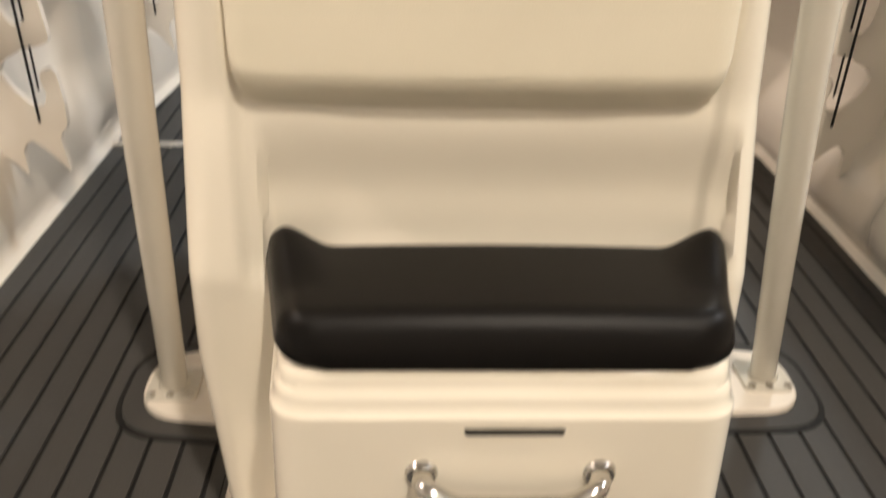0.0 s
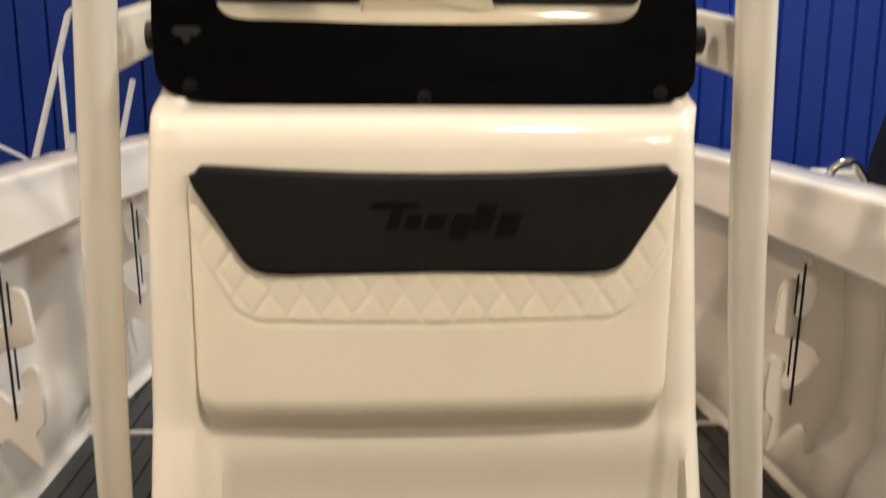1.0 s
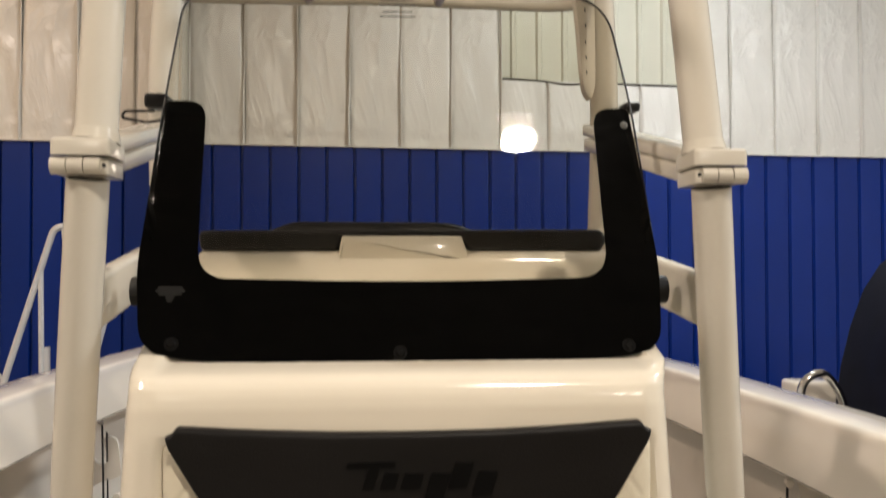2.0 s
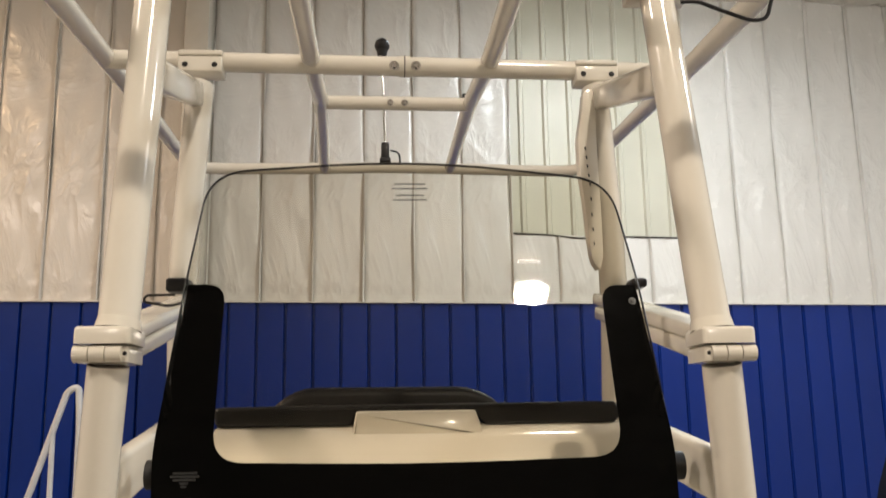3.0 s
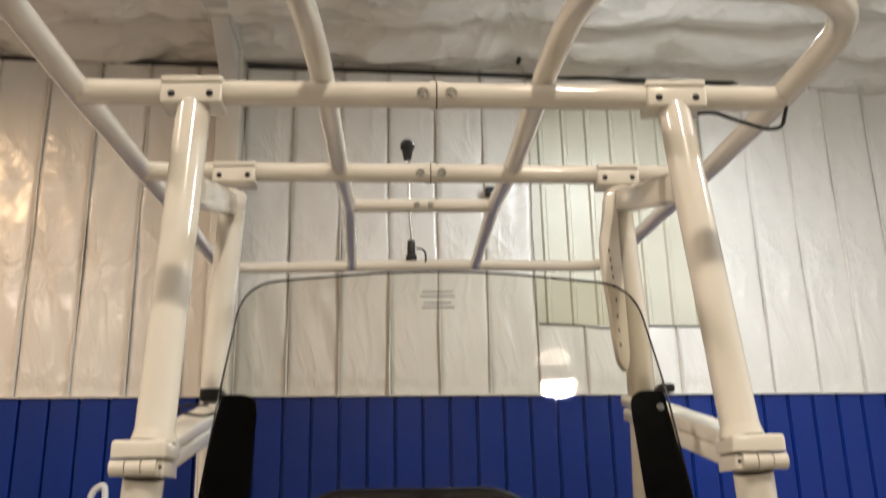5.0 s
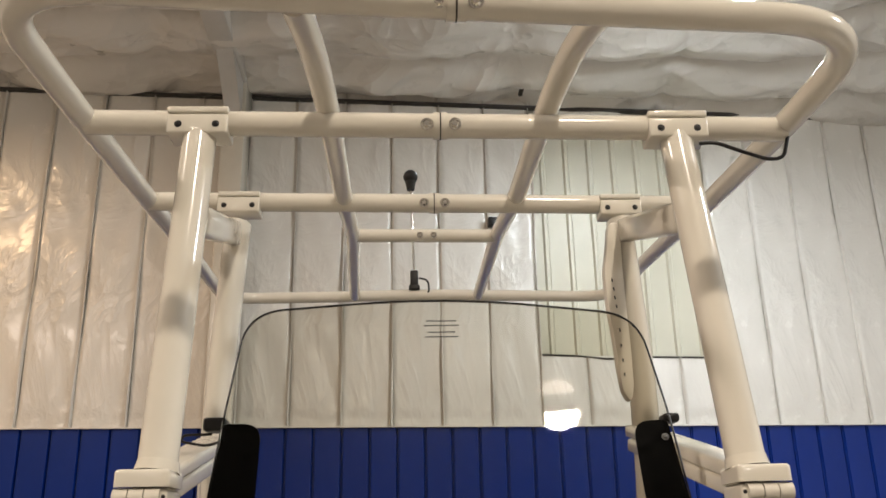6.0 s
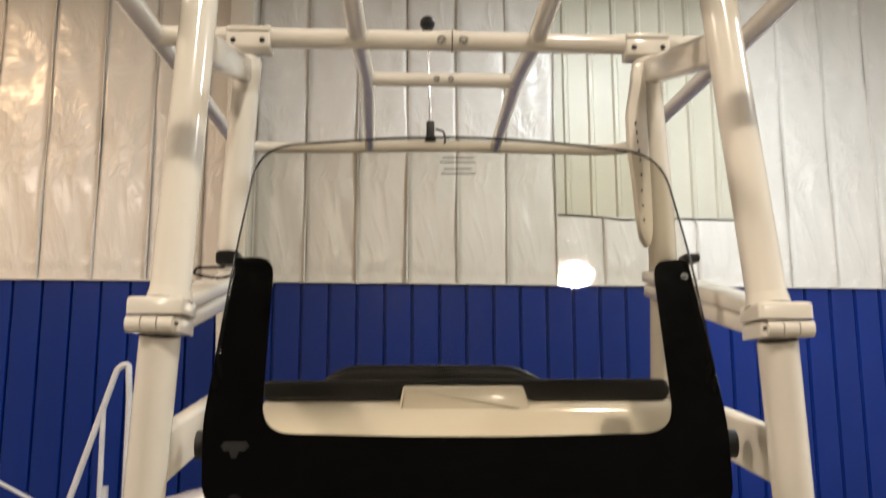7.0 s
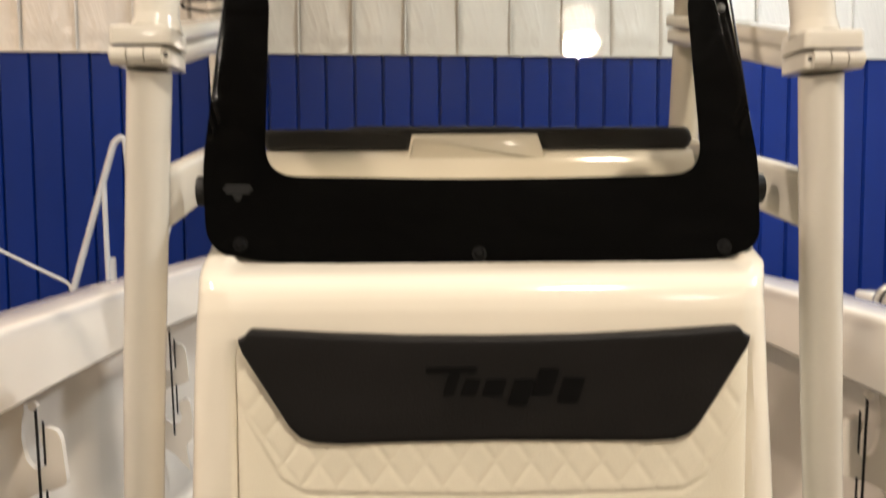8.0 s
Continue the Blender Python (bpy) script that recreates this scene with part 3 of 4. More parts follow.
for k in range(len(rim)):
    bm.faces.new((rim[k], rim[(k + 1) % len(rim)], rear[(k + 1) % len(rim)], rear[k]))
band = part("headband", bm, VINYL_DARK, backrest, "charcoal vinyl headband with embossed mark", smooth=60)
# the embossed wordmark, as slanted plain strokes
MARK = [(-0.086, 0.062, 1.1665, 1.1745), (-0.066, 0.015, 1.139, 1.1665), (-0.044, 0.020, 1.139, 1.160), (-0.018, 0.026, 1.139, 1.159), (0.013, 0.025, 1.127, 1.159), (0.043, 0.025, 1.139, 1.172), (0.074, 0.026, 1.129, 1.160)]
for mx, mw, low, high in MARK:
    sl = 0.30 * (high - low)
    stroke = round_poly([(mx, low), (mx + mw, low), (mx + mw + sl, high), (mx + sl, high)], 0.003, 3)
    part("embossed_block", prism(stroke, lambda u, v, d: Vector((u, 1.0852 + d, v)), 0.005), BLACK_PRINT, band)

# seat cushion with raised rear corners
bm = bmesh.new()
NX, NY = 90, 30
rows = []
for j in range(NY + 1):
    t = j / NY
    row = []
    for i in range(NX + 1):
        s = -1 + 2 * i / NX
        y = 0.915 + 0.222 * t
        half = 0.288 + 0.042 * t - 0.05 * (1 - math.sqrt(max(0.0, 1 - max(0.0, (0.965 - y) / 0.05) ** 2)))
        ear = step01(abs(s), 0.70, 0.93) * step01(t, 0.35, 0.95)
        z = 0.652 + 0.004 * math.cos(s * 2) + 0.034 * ear
        ex, ef, eb = (1 - abs(s)) * half / 0.035, (y - 0.915) / 0.04, (1.137 - y) / 0.03
        for e, amount in ((ex, 0.05), (ef, 0.060), (eb, 0.03)):
            if e < 1:
                z -= amount * (1 - math.sqrt(max(0.0, 1 - (1 - e) ** 2)))
        row.append(bm.verts.new((X + s * half, y, max(z, 0.592))))
    rows.append(row)
for a, b in zip(rows, rows[1:]):
    for i in range(NX):
        bm.faces.new((a[i], a[i + 1], b[i + 1], b[i]))
rim = [v for v in rows[0]] + [r[-1] for r in rows[1:]] + rows[-1][-2::-1] + [r[0] for r in rows[-2:0:-1]]
low = [bm.verts.new((X + (v.co.x - X) * 0.96, 1.0265 + (v.co.y - 1.0265) * 0.985, 0.5835)) for v in rim]
for k in range(len(rim)):
    bm.faces.new((rim[k], rim[(k + 1) % len(rim)], low[(k + 1) % len(rim)], low[k]))
bm.faces.new(low)
solid("seat_cushion", bm, VINYL_SHADED, "charcoal vinyl seat cushion with raised rear corners on the seat box", "cushion", smooth=75)

# ---- helm seat behind the console ----
helm = thing("helm_seat", "helm leaning seat with dark padded backrest behind the console", "boat seat", (-0.045, 2.62, 0.0))
part("pedestal", box(-0.30, 0.30, -0.38, -0.02, 0.002, 0.72, 0.03), GEL_WHITE, helm)
part("seat_pad", box(-0.42, 0.42, -0.46, 0.02, 0.72, 0.86, 0.045, 5), VINYL_DARK, helm)
for sx in (-0.30, 0.30):
    part("back_support", tube([(sx, 0.03, 0.70), (sx, 0.06, 1.20)], 0.02, 14), STEEL, helm)
pad = round_poly([(-0.36, 1.12), (0.36, 1.12), (0.40, 1.40), (0.335, 1.520), (0.250, 1.560), (-0.255, 1.562), (-0.335, 1.520), (-0.40, 1.40)], [0.05, 0.05, 0.1, 0.05, 0.06, 0.06, 0.05, 0.1])
part("backrest", prism(pad, lambda u, v, d: Vector((u, d, v)), 0.09, 0.03, 5), VINYL_DARK, helm)

# ---- T-top ----
t_top = thing("t_top_frame", "cream powder-coated folding T-top frame of welded tubes", "T-top frame")
LEG, BAR = 0.0285, 0.0220
FOOT = {-1: (-0.611, 1.623, 0.024), 1: (0.722, 1.655, 0.024)}
HINGE = {-1: Vector((-0.435, 1.188, 1.569)), 1: Vector((0.432, 1.188, 1.562))}
TOP = {-1: Vector((-0.428, 1.288, 2.165)), 1: Vector((0.406, 1.288, 2.160))}
REAR = {-1: -0.460, 1: 0.424}
for s in (-1, 1):
    h, rx = HINGE[s], REAR[s]
    part("lower_leg", tube([FOOT[s], (s * 0.500, 1.300, 0.94), h - Vector((s * -0.004, -0.006, 0.026))], LEG, 24, 0.3), POWDER, t_top)
    fx, fy, fz = FOOT[s]
    foot = part("foot_plate", prism(round_poly([(fx - 0.055, fy - 0.055), (fx + 0.055, fy - 0.055), (fx + 0.055, fy + 0.06), (fx - 0.055, fy + 0.06)], 0.02), lambda u, v, d: Vector((u, v, 0.033 - d)), 0.01, 0.003, 2), POWDER, t_top)
    part("weld_collar", rod((fx, fy, 0.03), (fx, fy - 0.004, 0.05), LEG + 0.007, 24, LEG + 0.001), POWDER, t_top)
    for dx in (-0.04, 0.0, 0.042):
        part("bolt", bolt((fx + dx, fy - 0.043, 0.033), (0, 0, 1), 0.007, 0.006), STEEL, foot)
    part("upper_leg", tube([h + Vector((-s * 0.006, 0.006, 0.024)), TOP[s]], LEG, 24), POWDER, t_top)
    part("weld_collar", rod(h + Vector((-s * 0.006, 0.006, 0.024)), h + Vector((-s * 0.0072, 0.008, 0.040)), LEG + 0.004, 24, LEG + 0.001), POWDER, t_top)
    # folding joint: upper and lower rails with a barrel hinge at the outboard end
    end = Vector((rx, 1.80, 1.700))
    part("upper_rail", beam(h + Vector((0, -0.005, 0.014)), end + Vector((0, 0, 0.014)), 0.060, 0.024, 0.006), POWDER, t_top)
    part("lower_rail", beam(h + Vector((0, -0.005, -0.012)), end + Vector((0, 0, -0.016)), 0.054, 0.028, 0.006), POWDER, t_top)
    cap = round_poly([(h.x + s * 0.041, 1.150), (h.x + s * 0.041, 1.205), (h.x + s * 0.030, 1.235), (h.x - s * 0.036, 1.235), (h.x - s * 0.036, 1.150)], [0.008, 0.01, 0.012, 0.012, 0.008])
    part("joint_cap", prism(cap, lambda u, v, d: Vector((u, v, h.z + 0.026 - d)), 0.024, 0.006, 3), POWDER, t_top)
    part("joint_base", prism(cap, lambda u, v, d: Vector((h.x + (u - h.x) * 0.9, v + 0.006, h.z - 0.001 - d)), 0.022, 0.005, 3), POWDER, t_top)
    for k in range(3):
        x0 = h.x + s * (-0.024 + 0.022 * k)
        part("hinge_knuckle", rod((x0, 1.160, h.z - 0.0115), (x0 + s * 0.0205, 1.160, h.z - 0.0115), 0.0120, 18), POWDER, t_top)
    part("bolt", bolt((h.x - s * 0.030, 1.150, h.z - 0.012), (0, -1, 0), 0.0022, 0.002), BLACK_PLASTIC, t_top)
    # rear leg, an oblong tube
    part("rear_leg", tube([(rx + s * 0.018, 1.86, 0.02), (rx + s * 0.020, 1.85, 1.40), (rx + s * 0.024, 1.81, 1.78), (rx - s * 0.002, 1.80, 2.195)], 0.046, 20, 0.15, flat=0.62, up=(0, 1, 0)), POWDER, t_top)
    part("upper_brace", beam((TOP[s].x - s * 0.008, 1.275, 2.008), (rx, 1.79, 2.168), 0.030, 0.056, 0.010), POWDER, t_top)
    part("lower_brace", beam((s * 0.458, 1.235, 1.365), (rx + s * 0.02, 1.81, 1.445), 0.032, 0.080, 0.010), POWDER, t_top)
    # saddles under the two cross bars
    for (sx, sy, sz), w in (((TOP[s].x, 1.290, 2.190 if s < 0 else 2.180), 0.052), ((rx + 0.002, 1.810, 2.246 if s < 0 else 2.234), 0.048)):
        sad = part("saddle", box(sx - w, sx + w, sy - 0.029, sy + 0.029, sz - 0.027, sz + 0.009, 0.004), POWDER, t_top)
        part("saddle_cap", box(sx - w, sx + w, sy - 0.029, sy + 0.029, sz + 0.0115, sz + 0.0235, 0.003), POWDER, sad)
        for dx in (-0.032, 0.032):
            part("bolt", bolt((sx + dx, sy - 0.028, sz - 0.011), (0, -1, 0), 0.0048, 0.004), BLACK_PLASTIC, sad)
# perforated cheek plate on one rear leg
bm = prism(round_poly([(0.385, 2.175), (0.38, 2.131), (0.368, 2.064), (0.369, 1.992), (0.377, 1.915), (0.382, 1.839), (0.388, 1.79), (0.403, 1.767), (0.412, 1.802), (0.412, 1.89), (0.410, 1.986), (0.409, 2.064), (0.410, 2.124), (0.412, 2.175)], 0.012, 4), lambda u, v, d: Vector((u, 1.752 + d, v)), 0.03, 0.0015, 2)
cheek = part("cheek_plate", bm, POWDER, t_top, "curved perforated cheek plate")
for hx, hz in [(0.383, 2.038), (0.385, 2.018), (0.386, 1.998), (0.388, 1.978), (0.39, 1.957), (0.391, 1.925), (0.391, 1.89), (0.392, 1.858), (0.393, 1.827)]:
    part("hole", prism(round_poly([(hx - 0.001, hz - 0.004), (hx + 0.002, hz - 0.004), (hx + 0.001, hz + 0.004), (hx - 0.002, hz + 0.004)], 0.001, 3), lambda u, v, d: Vector((u, 1.7505 + d, v)), 0.003), GREY_PRINT, cheek)

for (y, xa, za, xb, zb, mid) in ((1.288, -0.625, 2.196, 0.604, 2.178, -0.010), (1.810, -0.668, 2.256, 0.640, 2.238, -0.008)):
    part("cross_bar", tube([(xa, y, za), (xb, y, zb)], BAR, 20), POWDER, t_top)
    z = (za + zb) / 2
    part("bar_sleeve", rod((mid - 0.012, y, z), (mid + 0.012, y, z), BAR + 0.0022, 24), POWDER, t_top)
    part("sleeve_seam", rod((mid - 0.0012, y, z), (mid + 0.0012, y, z), BAR + 0.0028, 24), DARK_OR_SHADE, t_top)
    for dx in (-0.024, 0.025):
        part("bolt", bolt((mid + dx, y - BAR * 0.9, z - 0.006), (0, -1, -0.2), 0.008, 0.007), STEEL, t_top)
part("short_bar", tube([(-0.230, 2.30, 2.342), (0.188, 2.30, 2.338)], BAR * 0.88, 18), POWDER, t_top)
for dx in (-0.037, 0.003):
    part("bolt", bolt((dx, 2.30 - BAR * 0.8, 2.336), (0, -1, -0.2), 0.007, 0.006), STEEL, t_top)
ring = curve_points([(0.0, 0.905, 2.178), (-0.610, 0.860, 2.178), (-0.628, 1.288, 2.200), (-0.668, 1.81, 2.258), (-0.73, 2.5, 2.342), (-0.80, 3.28, 2.428), (-0.30, 3.31, 2.440), (-0.03, 3.31, 2.446), (0.24, 3.31, 2.440),
                     (0.735, 3.28, 2.422), (0.685, 2.5, 2.334), (0.640, 1.81, 2.244), (0.605, 1.288, 2.184), (0.600, 0.948, 2.178), (0.0, 0.905, 2.178)], 0.16, 10)
part("outer_ring", tube(ring[:-1], BAR, 20, closed=True), POWDER, t_top)
part("ring_sleeve", rod((-0.014, 0.905, 2.178), (0.014, 0.906, 2.178), BAR + 0.0022, 24), POWDER, t_top)
part("sleeve_seam", rod((-0.0012, 0.905, 2.178), (0.0012, 0.905, 2.178), BAR + 0.0028, 24), DARK_OR_SHADE, t_top)
for dx in (-0.024, 0.026):
    part("bolt", bolt((dx, 0.905 - BAR * 0.8, 2.171), (0, -1, -0.4), 0.008, 0.007), STEEL, t_top)
for s, rear_x in ((-1, -0.288), (1, 0.206)):
    part("roof_runner", tube([(s * 0.212 - 0.005, 0.905, 2.18), (s * 0.204 - 0.010, 1.10, 2.226), (s * 0.195 - 0.013, 1.27, 2.222), (s * 0.201 - 0.017, 1.81, 2.256), (s * 0.209 - 0.021, 2.30, 2.342), (rear_x, 3.30, 2.440)], BAR * 0.95, 18, 0.12), POWDER, t_top)

# loose things on the frame
light_mast = thing("mast_light", "thin steel mast with a black all-round navigation light", "navigation light", (-0.05, 3.31, 2.460))
part("mast_base", box(-0.022, 0.022, -0.03, 0.025, 0.0, 0.02, 0.004), BLACK_PLASTIC, light_mast)
part("mast_socket", box(-0.016, 0.016, -0.02, 0.02, 0.018, 0.085, 0.006), BLACK_PLASTIC, light_mast)
part("mast_pole", rod((0, 0, 0.08), (-0.012, 0, 0.47), 0.0055, 12), STEEL, light_mast)
bm = bmesh.new()
bmesh.ops.create_uvsphere(bm, u_segments=20, v_segments=12, radius=0.031)
bm.transform(Matrix.Translation((-0.012, 0, 0.50)))
merge(bm, rod((-0.012, 0, 0.44), (-0.012, 0, 0.485), 0.016, 16, 0.024))
part("lamp_head", bm, BLACK_PLASTIC, light_mast, "round black lamp head")
part("mast_wire", tube([(0.02, -0.02, 0.05), (0.055, -0.025, 0.04), (0.06, -0.02, -0.01), (0.03, -0.01, -0.03)], 0.004, 8, 0.02), BLACK_PLASTIC, light_mast)
solid("loose_cable", tube([(0.440, 1.268, 2.142), (0.468, 1.264, 2.142), (0.510, 1.266, 2.126), (0.562, 1.272, 2.112), (0.590, 1.276, 2.118), (0.604, 1.280, 2.160)], 0.0034, 10, 0.03), BLACK_PLASTIC, "black electrical cable hanging under the frame", "cable")

# ---- rod racks under the gunwales ----
def plate(outline, depth):
    """A flat plate of any outline in x and z, from y = 0 to its depth."""
    bm = bmesh.new()
    rings = [[bm.verts.new((u, d, v)) for u, v in outline] for d in (0.0, depth)]
    count = len(outline)
    for i in range(count):
        bm.faces.new((rings[0][i], rings[0][(i + 1) % count], rings[1][(i + 1) % count], rings[1][i]))
    for tri in geometry.tessellate_polygon([[Vector((u, v, 0)) for u, v in outline]]):
        for ring in rings:
            bm.faces.new([ring[i] for i in tri])
    return bm


def rod_rack(side, y, z0=0.21, high=0.60):
    rack = thing("rod_rack", "white rod rack with hooked notches and black bungee cord", "rod rack", (side * 1.275, y, z0), "rod racks")
    s = -side
    pts = [(-0.02, 0.60), (0.105, 0.60), (0.098, 0.56), (0.093, 0.50), (0.104, 0.44), (0.126, 0.412), (0.150, 0.416), (0.160, 0.45), (0.146, 0.49), (0.142, 0.52), (0.158, 0.532), (0.188, 0.522), (0.200, 0.50), (0.213, 0.372), (0.172, 0.354), (0.135, 0.348),
           (0.075, 0.315), (0.062, 0.285), (0.090, 0.235), (0.135, 0.190), (0.168, 0.193), (0.180, 0.225), (0.168, 0.25), (0.170, 0.285), (0.200, 0.300), (0.214, 0.285), (0.222, 0.20), (0.220, 0.13), (0.192, 0.10), (0.198, 0.06), (0.208, -0.01), (0.150, 0.06), (0.112, 0.09), (0.082, 0.06), (0.086, -0.02), (0.04, 0.03), (-0.02, 0.06)]
    pts = [(a, b + (high - 0.60)) for a, b in pts]
    part("plate", plate([(s * a, b) for a, b in round_poly(pts, 0.012, 3)], 0.022), GEL_WHITE, rack, smooth=0)
    part("bungee", tube([(s * 0.140, -0.012, high - 0.01), (s * 0.150, -0.012, 0.15)], 0.0042, 8), BLACK_PLASTIC, rack, "black bungee cord")
    part("bungee", tube([(s * 0.158, -0.010, high - 0.05), (s * 0.160, -0.010, 0.43)], 0.0034, 8), BLACK_PLASTIC, rack)
    part("bungee", tube([(s * 0.162, -0.010, 0.36), (s * 0.164, -0.010, 0.24)], 0.0034, 8), BLACK_PLASTIC, rack)
    part("bungee_knob", rod((s * 0.135, 0.0, high - 0.008), (s * 0.135, -0.018, high - 0.008), 0.012, 14), GEL_WHITE, rack)
    return rack


rod_rack(-1, 2.40)
rod_rack(-1, 3.65)
rod_rack(1, 2.42)

# ---- things beyond the boat ----
stairs = thing("boarding_stairs", "white tubular boarding stair handrail beside the boat", "handrail", (-2.25, 6.0, FLOOR_Z))
part("rail", tube([(-0.60, 0, 0.0), (-0.20, 0, 1.66), (0.10, 0, 2.63), (0.17, 0, 2.66), (0.19, 0, 2.40), (0.21, 0, 0.0)], 0.022, 14, 0.08), RAIL_WHITE, stairs)
part("post", tube([(0.02, 0.0, 2.36), (0.055, 0.0, 0.0)], 0.018, 12), RAIL_WHITE, stairs)
part("sleeve", tube([(0.052, 0.02, 1.85), (0.055, 0.02, 1.55)], 0.026, 12), RAIL_WHITE, stairs)
part("rail", tube([(0.10, 0.5, 0.0), (0.20, 0.5, 1.65), (0.34, 0.5, 2.2)], 0.022, 12), RAIL_WHITE, stairs)
part("brace", tube([(-1.05, -0.1, 2.10), (-0.70, -0.06, 1.93), (-0.22, 0.0, 1.67), (-0.2, 0.0, 1.2)], 0.012, 10, 0.05), RAIL_WHITE, stairs)

other = thing("neighbour_boat", "second boat with navy canvas cover and white hull", "boat", (2.95, 4.1, 0))
bm = bmesh.new()
prev = None
for y, w in ((-3.2, 0.25), (-2.7, 0.75), (-1.8, 1.08), (-0.6, 1.22), (0.9, 1.25), (2.4, 1.2)):
    ring = [bm.verts.new((0.30 + w * a, y, z)) for a, z in ((0.0, FLOOR_Z), (-0.55, FLOOR_Z + 0.25), (-0.9, 0.0), (-1.0, 0.25), (-1.0, 0.38), (-0.94, 0.42), (0, 0.44), (0.94, 0.42), (1.0, 0.38), (1.0, 0.25), (0.9, 0.0), (0.55, FLOOR_Z + 0.25))]
    if prev:
        for k in range(12):
            bm.faces.new((prev[k], prev[(k + 1) % 12], ring[(k + 1) % 12], ring[k]))
    else:
        bm.faces.new(ring)
    prev = ring
bm.faces.new(prev)
part("hull", bm, GEL_WHITE, other)
bm = bmesh.new()
prev = None
for y, w, h in ((-1.3, 0.35, 0.3), (-0.9, 0.55, 0.7), (-0.4, 0.66, 1.0), (0.0, 0.66, 1.0), (0.3, 0.55, 0.7), (0.55, 0.3, 0.3)):
    ring = []
    for k in range(17):
        a = math.pi * k / 16
        c, q = math.cos(a), math.sin(a)
        ring.append(bm.verts.new((-0.10 + 0.35 * max(y, 0) - w * math.copysign(abs(c) ** 0.8, c), y, 0.42 + (h + 0.18) * q ** 0.85 + 0.012 * math.sin(9 * a + y * 4))))
    if prev:
        for k in range(16):
            bm.faces.new((prev[k], prev[k + 1], ring[k + 1], ring[k]))
    prev = ring
part("canvas_cover", bm, NAVY, other, "dark navy canvas cover", smooth=60)
part("grab_hoop", tube([(-0.98, -0.1, 0.40), (-0.97, -0.1, 0.88), (-0.86, -0.1, 0.935), (-0.76, -0.1, 0.80), (-0.74, -0.1, 0.40)], 0.020, 14, 0.09), STEEL, other, "polished steel grab hoop")
part("vent_box", box(-0.93, -0.70, 0.02, 0.2, 0.40, 0.86, 0.02), GEL_WHITE, other, "white moulded box")
part("cover_hoop", tube([(-0.62, -0.72, 0.40), (-0.55, -0.72, 0.84), (-0.40, -0.72, 1.0), (-0.1, -0.72, 1.08)], 0.016, 12, 0.2), STEEL, other)

# ---- pieces of wall and deck ----
def rib_panel(width, height, label):
    bm = bmesh.new()
    prof = [(0.0, 0.030), (0.004, 0.030), (0.006, 0.012), (0.014, 0.012), (0.018, 0.0), (width * 0.5, -0.004), (width - 0.012, 0.0), (width - 0.006, 0.010), (width, 0.030)]
    cols = [[bm.verts.new((x, y, z)) for z in (0, height)] for x, y in prof]
    for a, b in zip(cols, cols[1:]):
        bm.faces.new((a[0], b[0], b[1], a[1]))
    return mesh_of(label, bm, BLUE, 25)


blue_mesh = rib_panel(0.2315, BLUE_TOP - FLOOR_Z, "blue_panel")
for k in range(-26, 34):
    ob = new("panel", blue_mesh)
    ob.parent = wall_north
    ob.matrix_local = pose(0.046 + 0.2325 * k - 0.0005, 0.03 - 0.001 * (k % 3), FLOOR_Z)
part("top_flashing", box(-7.4, 8.4, 0.0, 0.09, BLUE_TOP, BLUE_TOP + 0.012), FACING, wall_north)


def quilt_strip(width, height, seed, label):
    """A bulging strip of vinyl-faced insulation with a pinched seam and slack folds."""
    r = random.Random(seed)
    bm = bmesh.new()
    n, m = 20, 60
    waves = [(r.uniform(2, 9), r.uniform(-14, 14), r.uniform(0, 6), r.uniform(0.0006, 0.0022)) for _ in range(7)]
    edge = [(r.uniform(1.2, 4), r.uniform(0, 6), r.uniform(0.002, 0.007)) for _ in range(3)]
    rows = []
    for j in range(m + 1):
        z = height * j / m
        row = []
        for i in range(n + 1):
            u = i / n
            x = width * u
            bulge = 0.022 * (1 - abs(2 * u - 1) ** 22)
            fold = sum(a * math.sin(f * z + g * x * 2 + p) for f, g, p, a in waves) * (0.3 + 0.7 * math.sin(math.pi * u))
            x += sum(a * math.sin(f * z + p) for f, p, a in edge)
            row.append(bm.verts.new((x, 0.047 - bulge - fold, z)))
        rows.append(row)
    for a, b in zip(rows, rows[1:]):
        for i in range(n):
            bm.faces.new((a[i], a[i + 1], b[i + 1], b[i]))
    return mesh_of(label, bm, FACING, 80)


STRIP = 0.4345
full = [quilt_strip(STRIP, 5.90 - BLUE_TOP, k, "insulation") for k in range(5)]
short = [quilt_strip(STRIP, 3.04 - BLUE_TOP, 20 + k, "insulation") for k in range(2)]
BAYS = [(1.077 + STRIP * k, 1.0, k) for k in range(-19, 0)] + [(1.077 + 0.4235 * k, 0.4235 / STRIP, k) for k in range(0, 4)] + [(2.771 + 0.43 * k, 0.43 / STRIP, k + 4) for k in range(0, 13)]
for x, wide, k in BAYS:
    open_bay = 1.0 < x < 2.6
    ob = new("insulation_strip", short[k % 2] if open_bay else full[(k * 3) % 5])
    ob.parent = wall_north
    ob.matrix_local = pose(x, 0.0, BLUE_TOP + 0.012) @ Matrix.Diagonal((wide, 1, 1, 1))
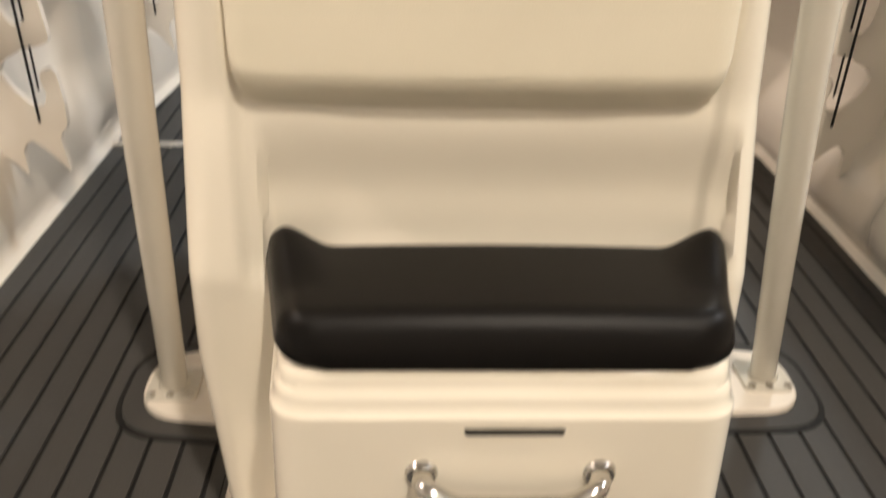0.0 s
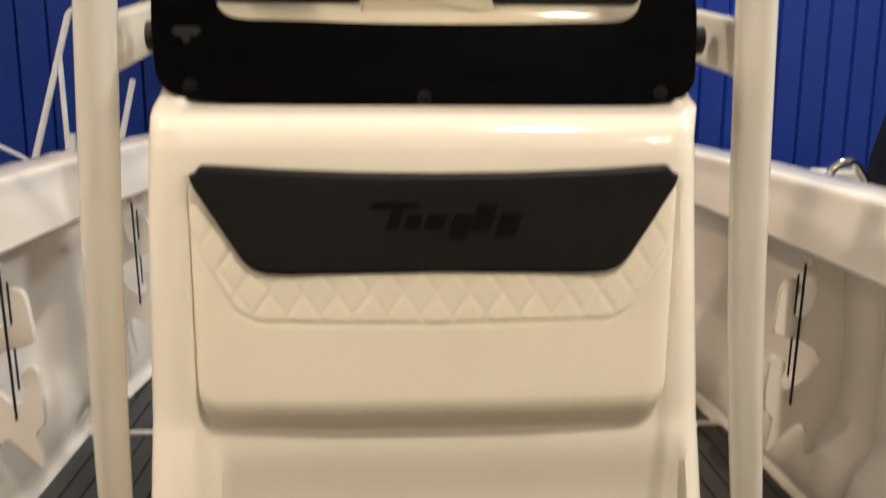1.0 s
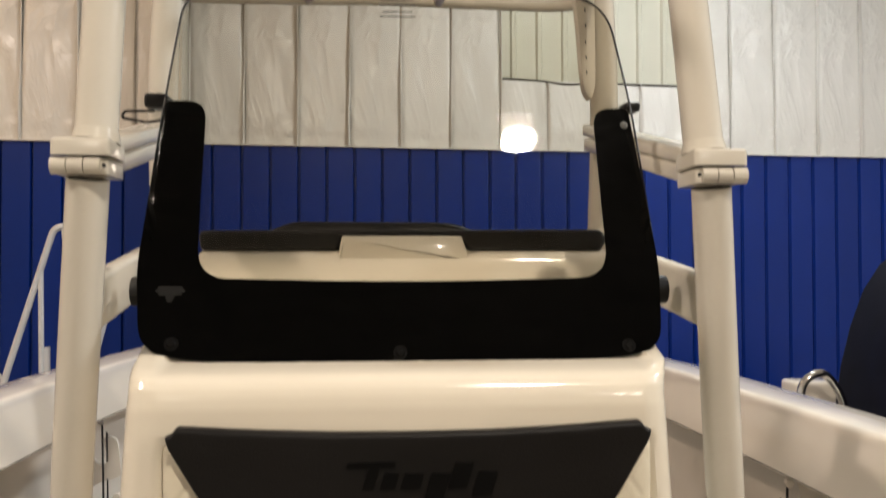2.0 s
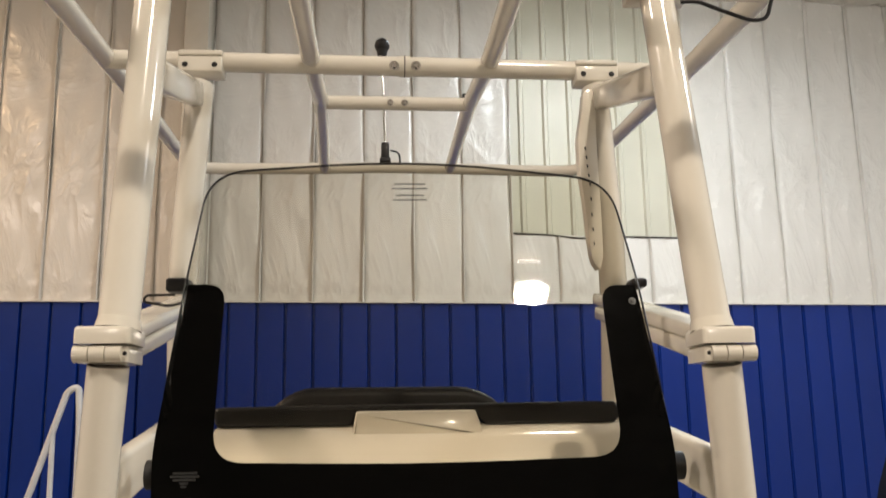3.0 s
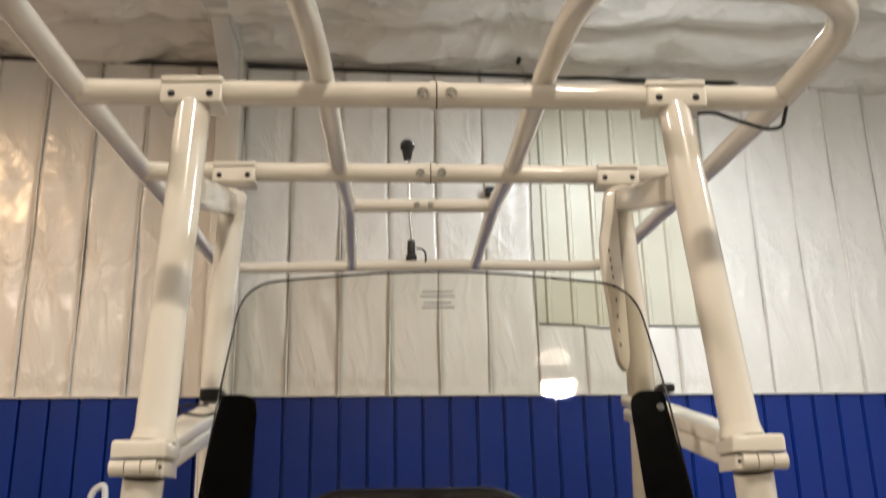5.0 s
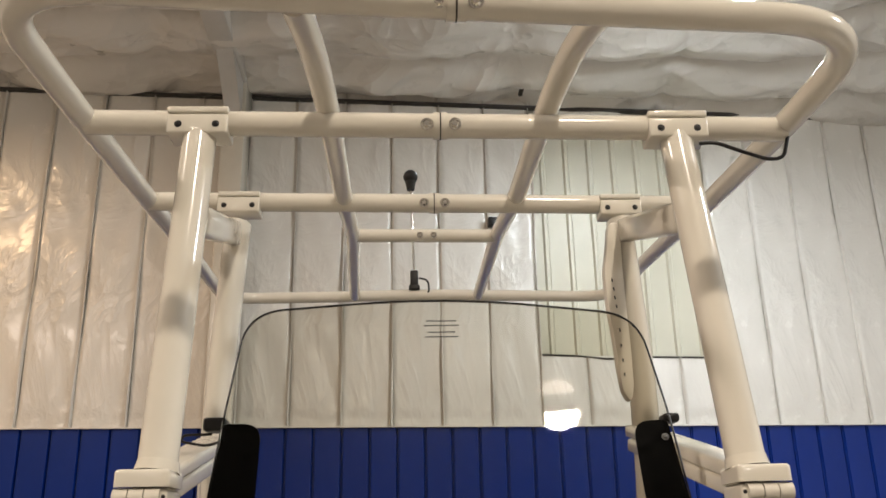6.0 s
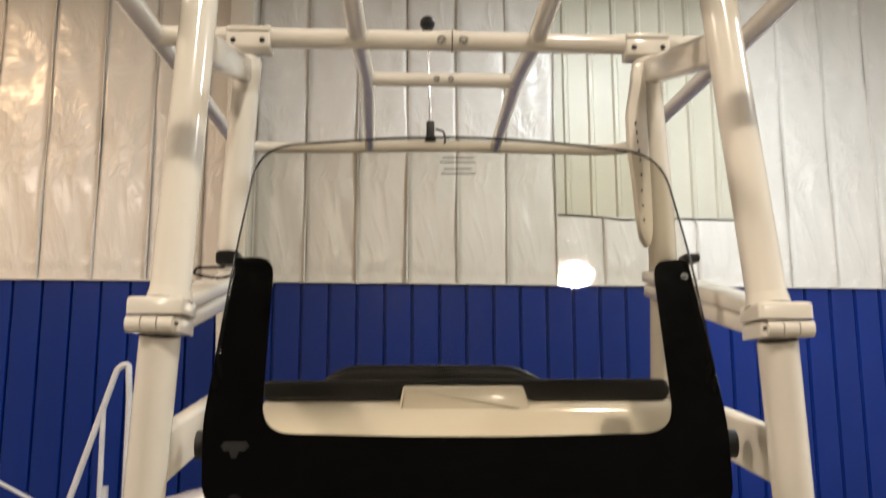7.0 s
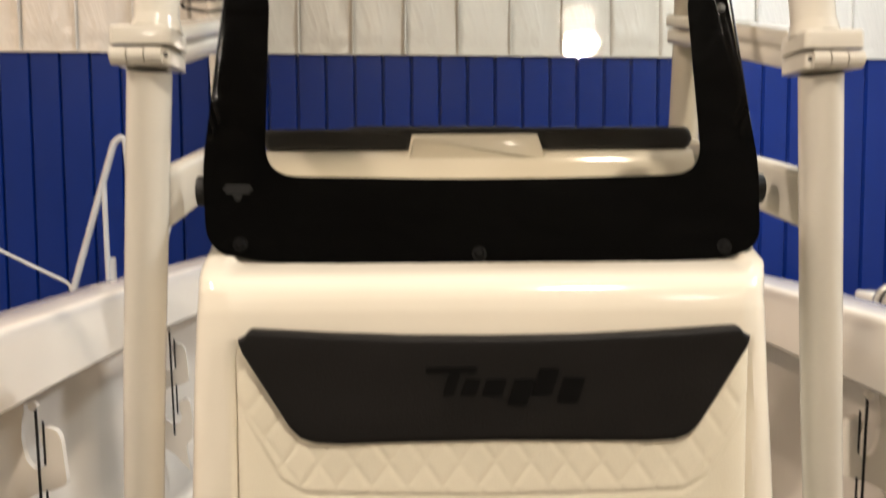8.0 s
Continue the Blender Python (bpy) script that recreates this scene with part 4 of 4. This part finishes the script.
def seam_tab(height, seed):
    """The upstanding lapped tab of a seam, wavy along its length."""
    r = random.Random(seed)
    bm = bmesh.new()
    waves = [(r.uniform(1.0, 6), r.uniform(0, 6), r.uniform(0.003, 0.009)) for _ in range(4)]
    prev = None
    for j in range(71):
        z = height * j / 70
        a = sum(q * math.sin(f * z + p) for f, p, q in waves)
        out = 0.010 + 0.009 * math.sin(2.1 * z + seed) + 0.006 * math.sin(7 * z + 2 * seed)
        row = [bm.verts.new(p) for p in ((-0.006, 0.03, z), (-0.003 + a * 0.3, 0.01 - out * 0.6, z), (a, -out, z), (a + 0.004, -out, z), (0.006 + a * 0.3, 0.01 - out * 0.5, z), (0.006, 0.03, z))]
        if prev:
            for k in range(5):
                bm.faces.new((prev[k], prev[k + 1], row[k + 1], row[k]))
        prev = row
    return mesh_of("seam", bm, FACING, 60)


tabs = [seam_tab(5.85 - BLUE_TOP, k) for k in range(4)]
tab_low = seam_tab(3.035 - BLUE_TOP, 9)
for x, wide, k in BAYS:
    ob = new("seam_tab", tab_low if 1.2 < x < 2.6 else tabs[(k * 5) % 4])
    ob.parent = wall_north
    ob.matrix_local = pose(x, 0.012, BLUE_TOP + 0.012)
# bare ribbed siding where insulation is missing
bm = bmesh.new()
prof = []
x = 1.0
while x < 2.85:
    prof += [(x, 0.085), (x + 0.17, 0.085), (x + 0.185, 0.060), (x + 0.215, 0.060), (x + 0.23, 0.085)]
    x += 0.2315
cols = [[bm.verts.new((a, b, z)) for z in (2.95, 5.75)] for a, b in prof]
for a, b in zip(cols, cols[1:]):
    if (b[0].co.x - a[0].co.x) > 1e-5:
        bm.faces.new((a[0], b[0], b[1], a[1]))
part("bare_siding", bm, SIDING, wall_north, "bare cream ribbed steel siding", smooth=20)
# solid dark bar that paints the shade between wall and roof
part("eave_shade_strip", box(-7.3, 8.3, -0.02, 0.05, 5.455, 5.485, 0.01), DARK_OR_SHADE, wall_north, "dark strip for the shaded gap under the eave")
part("torn_edge", tube([(1.08, 0.02, 3.06), (1.45, 0.03, 3.05), (1.70, 0.02, 3.02), (1.85, 0.03, 3.045), (2.76, 0.02, 3.04)], 0.009, 8, 0.1), DARK_OR_SHADE, wall_north, "torn dark insulation edge")
part("wall_outlet", box(0.64, 0.72, -0.08, 0.01, 4.23, 4.31, 0.01), BLACK_PLASTIC, wall_north, "small black wall fitting")

PITCH = 0.0705
plank_mesh = mesh_of("plank", box(-PITCH / 2 + 0.0050, PITCH / 2 - 0.0050, 0, 1, -0.006, 0.0), FOAM, 0)
lanes = [-0.559 - PITCH * (k + 0.5) for k in range(-8, 9)] + [0.681 + PITCH * (k + 0.5) for k in range(-10, 8)]
for x in lanes:
    far = max([y for y in ys if hull_half(y) - 0.115 > abs(x) and y < 5.5], default=3.1)
    for y0, y1 in ((-2.29, 3.11), (3.16, far)):
        if y1 - y0 > 0.1:
            ob = new("plank", plank_mesh)
            ob.parent = deck
            ob.matrix_local = pose(x, y0, 0) @ Matrix.Diagonal((1, y1 - y0, 1, 1))
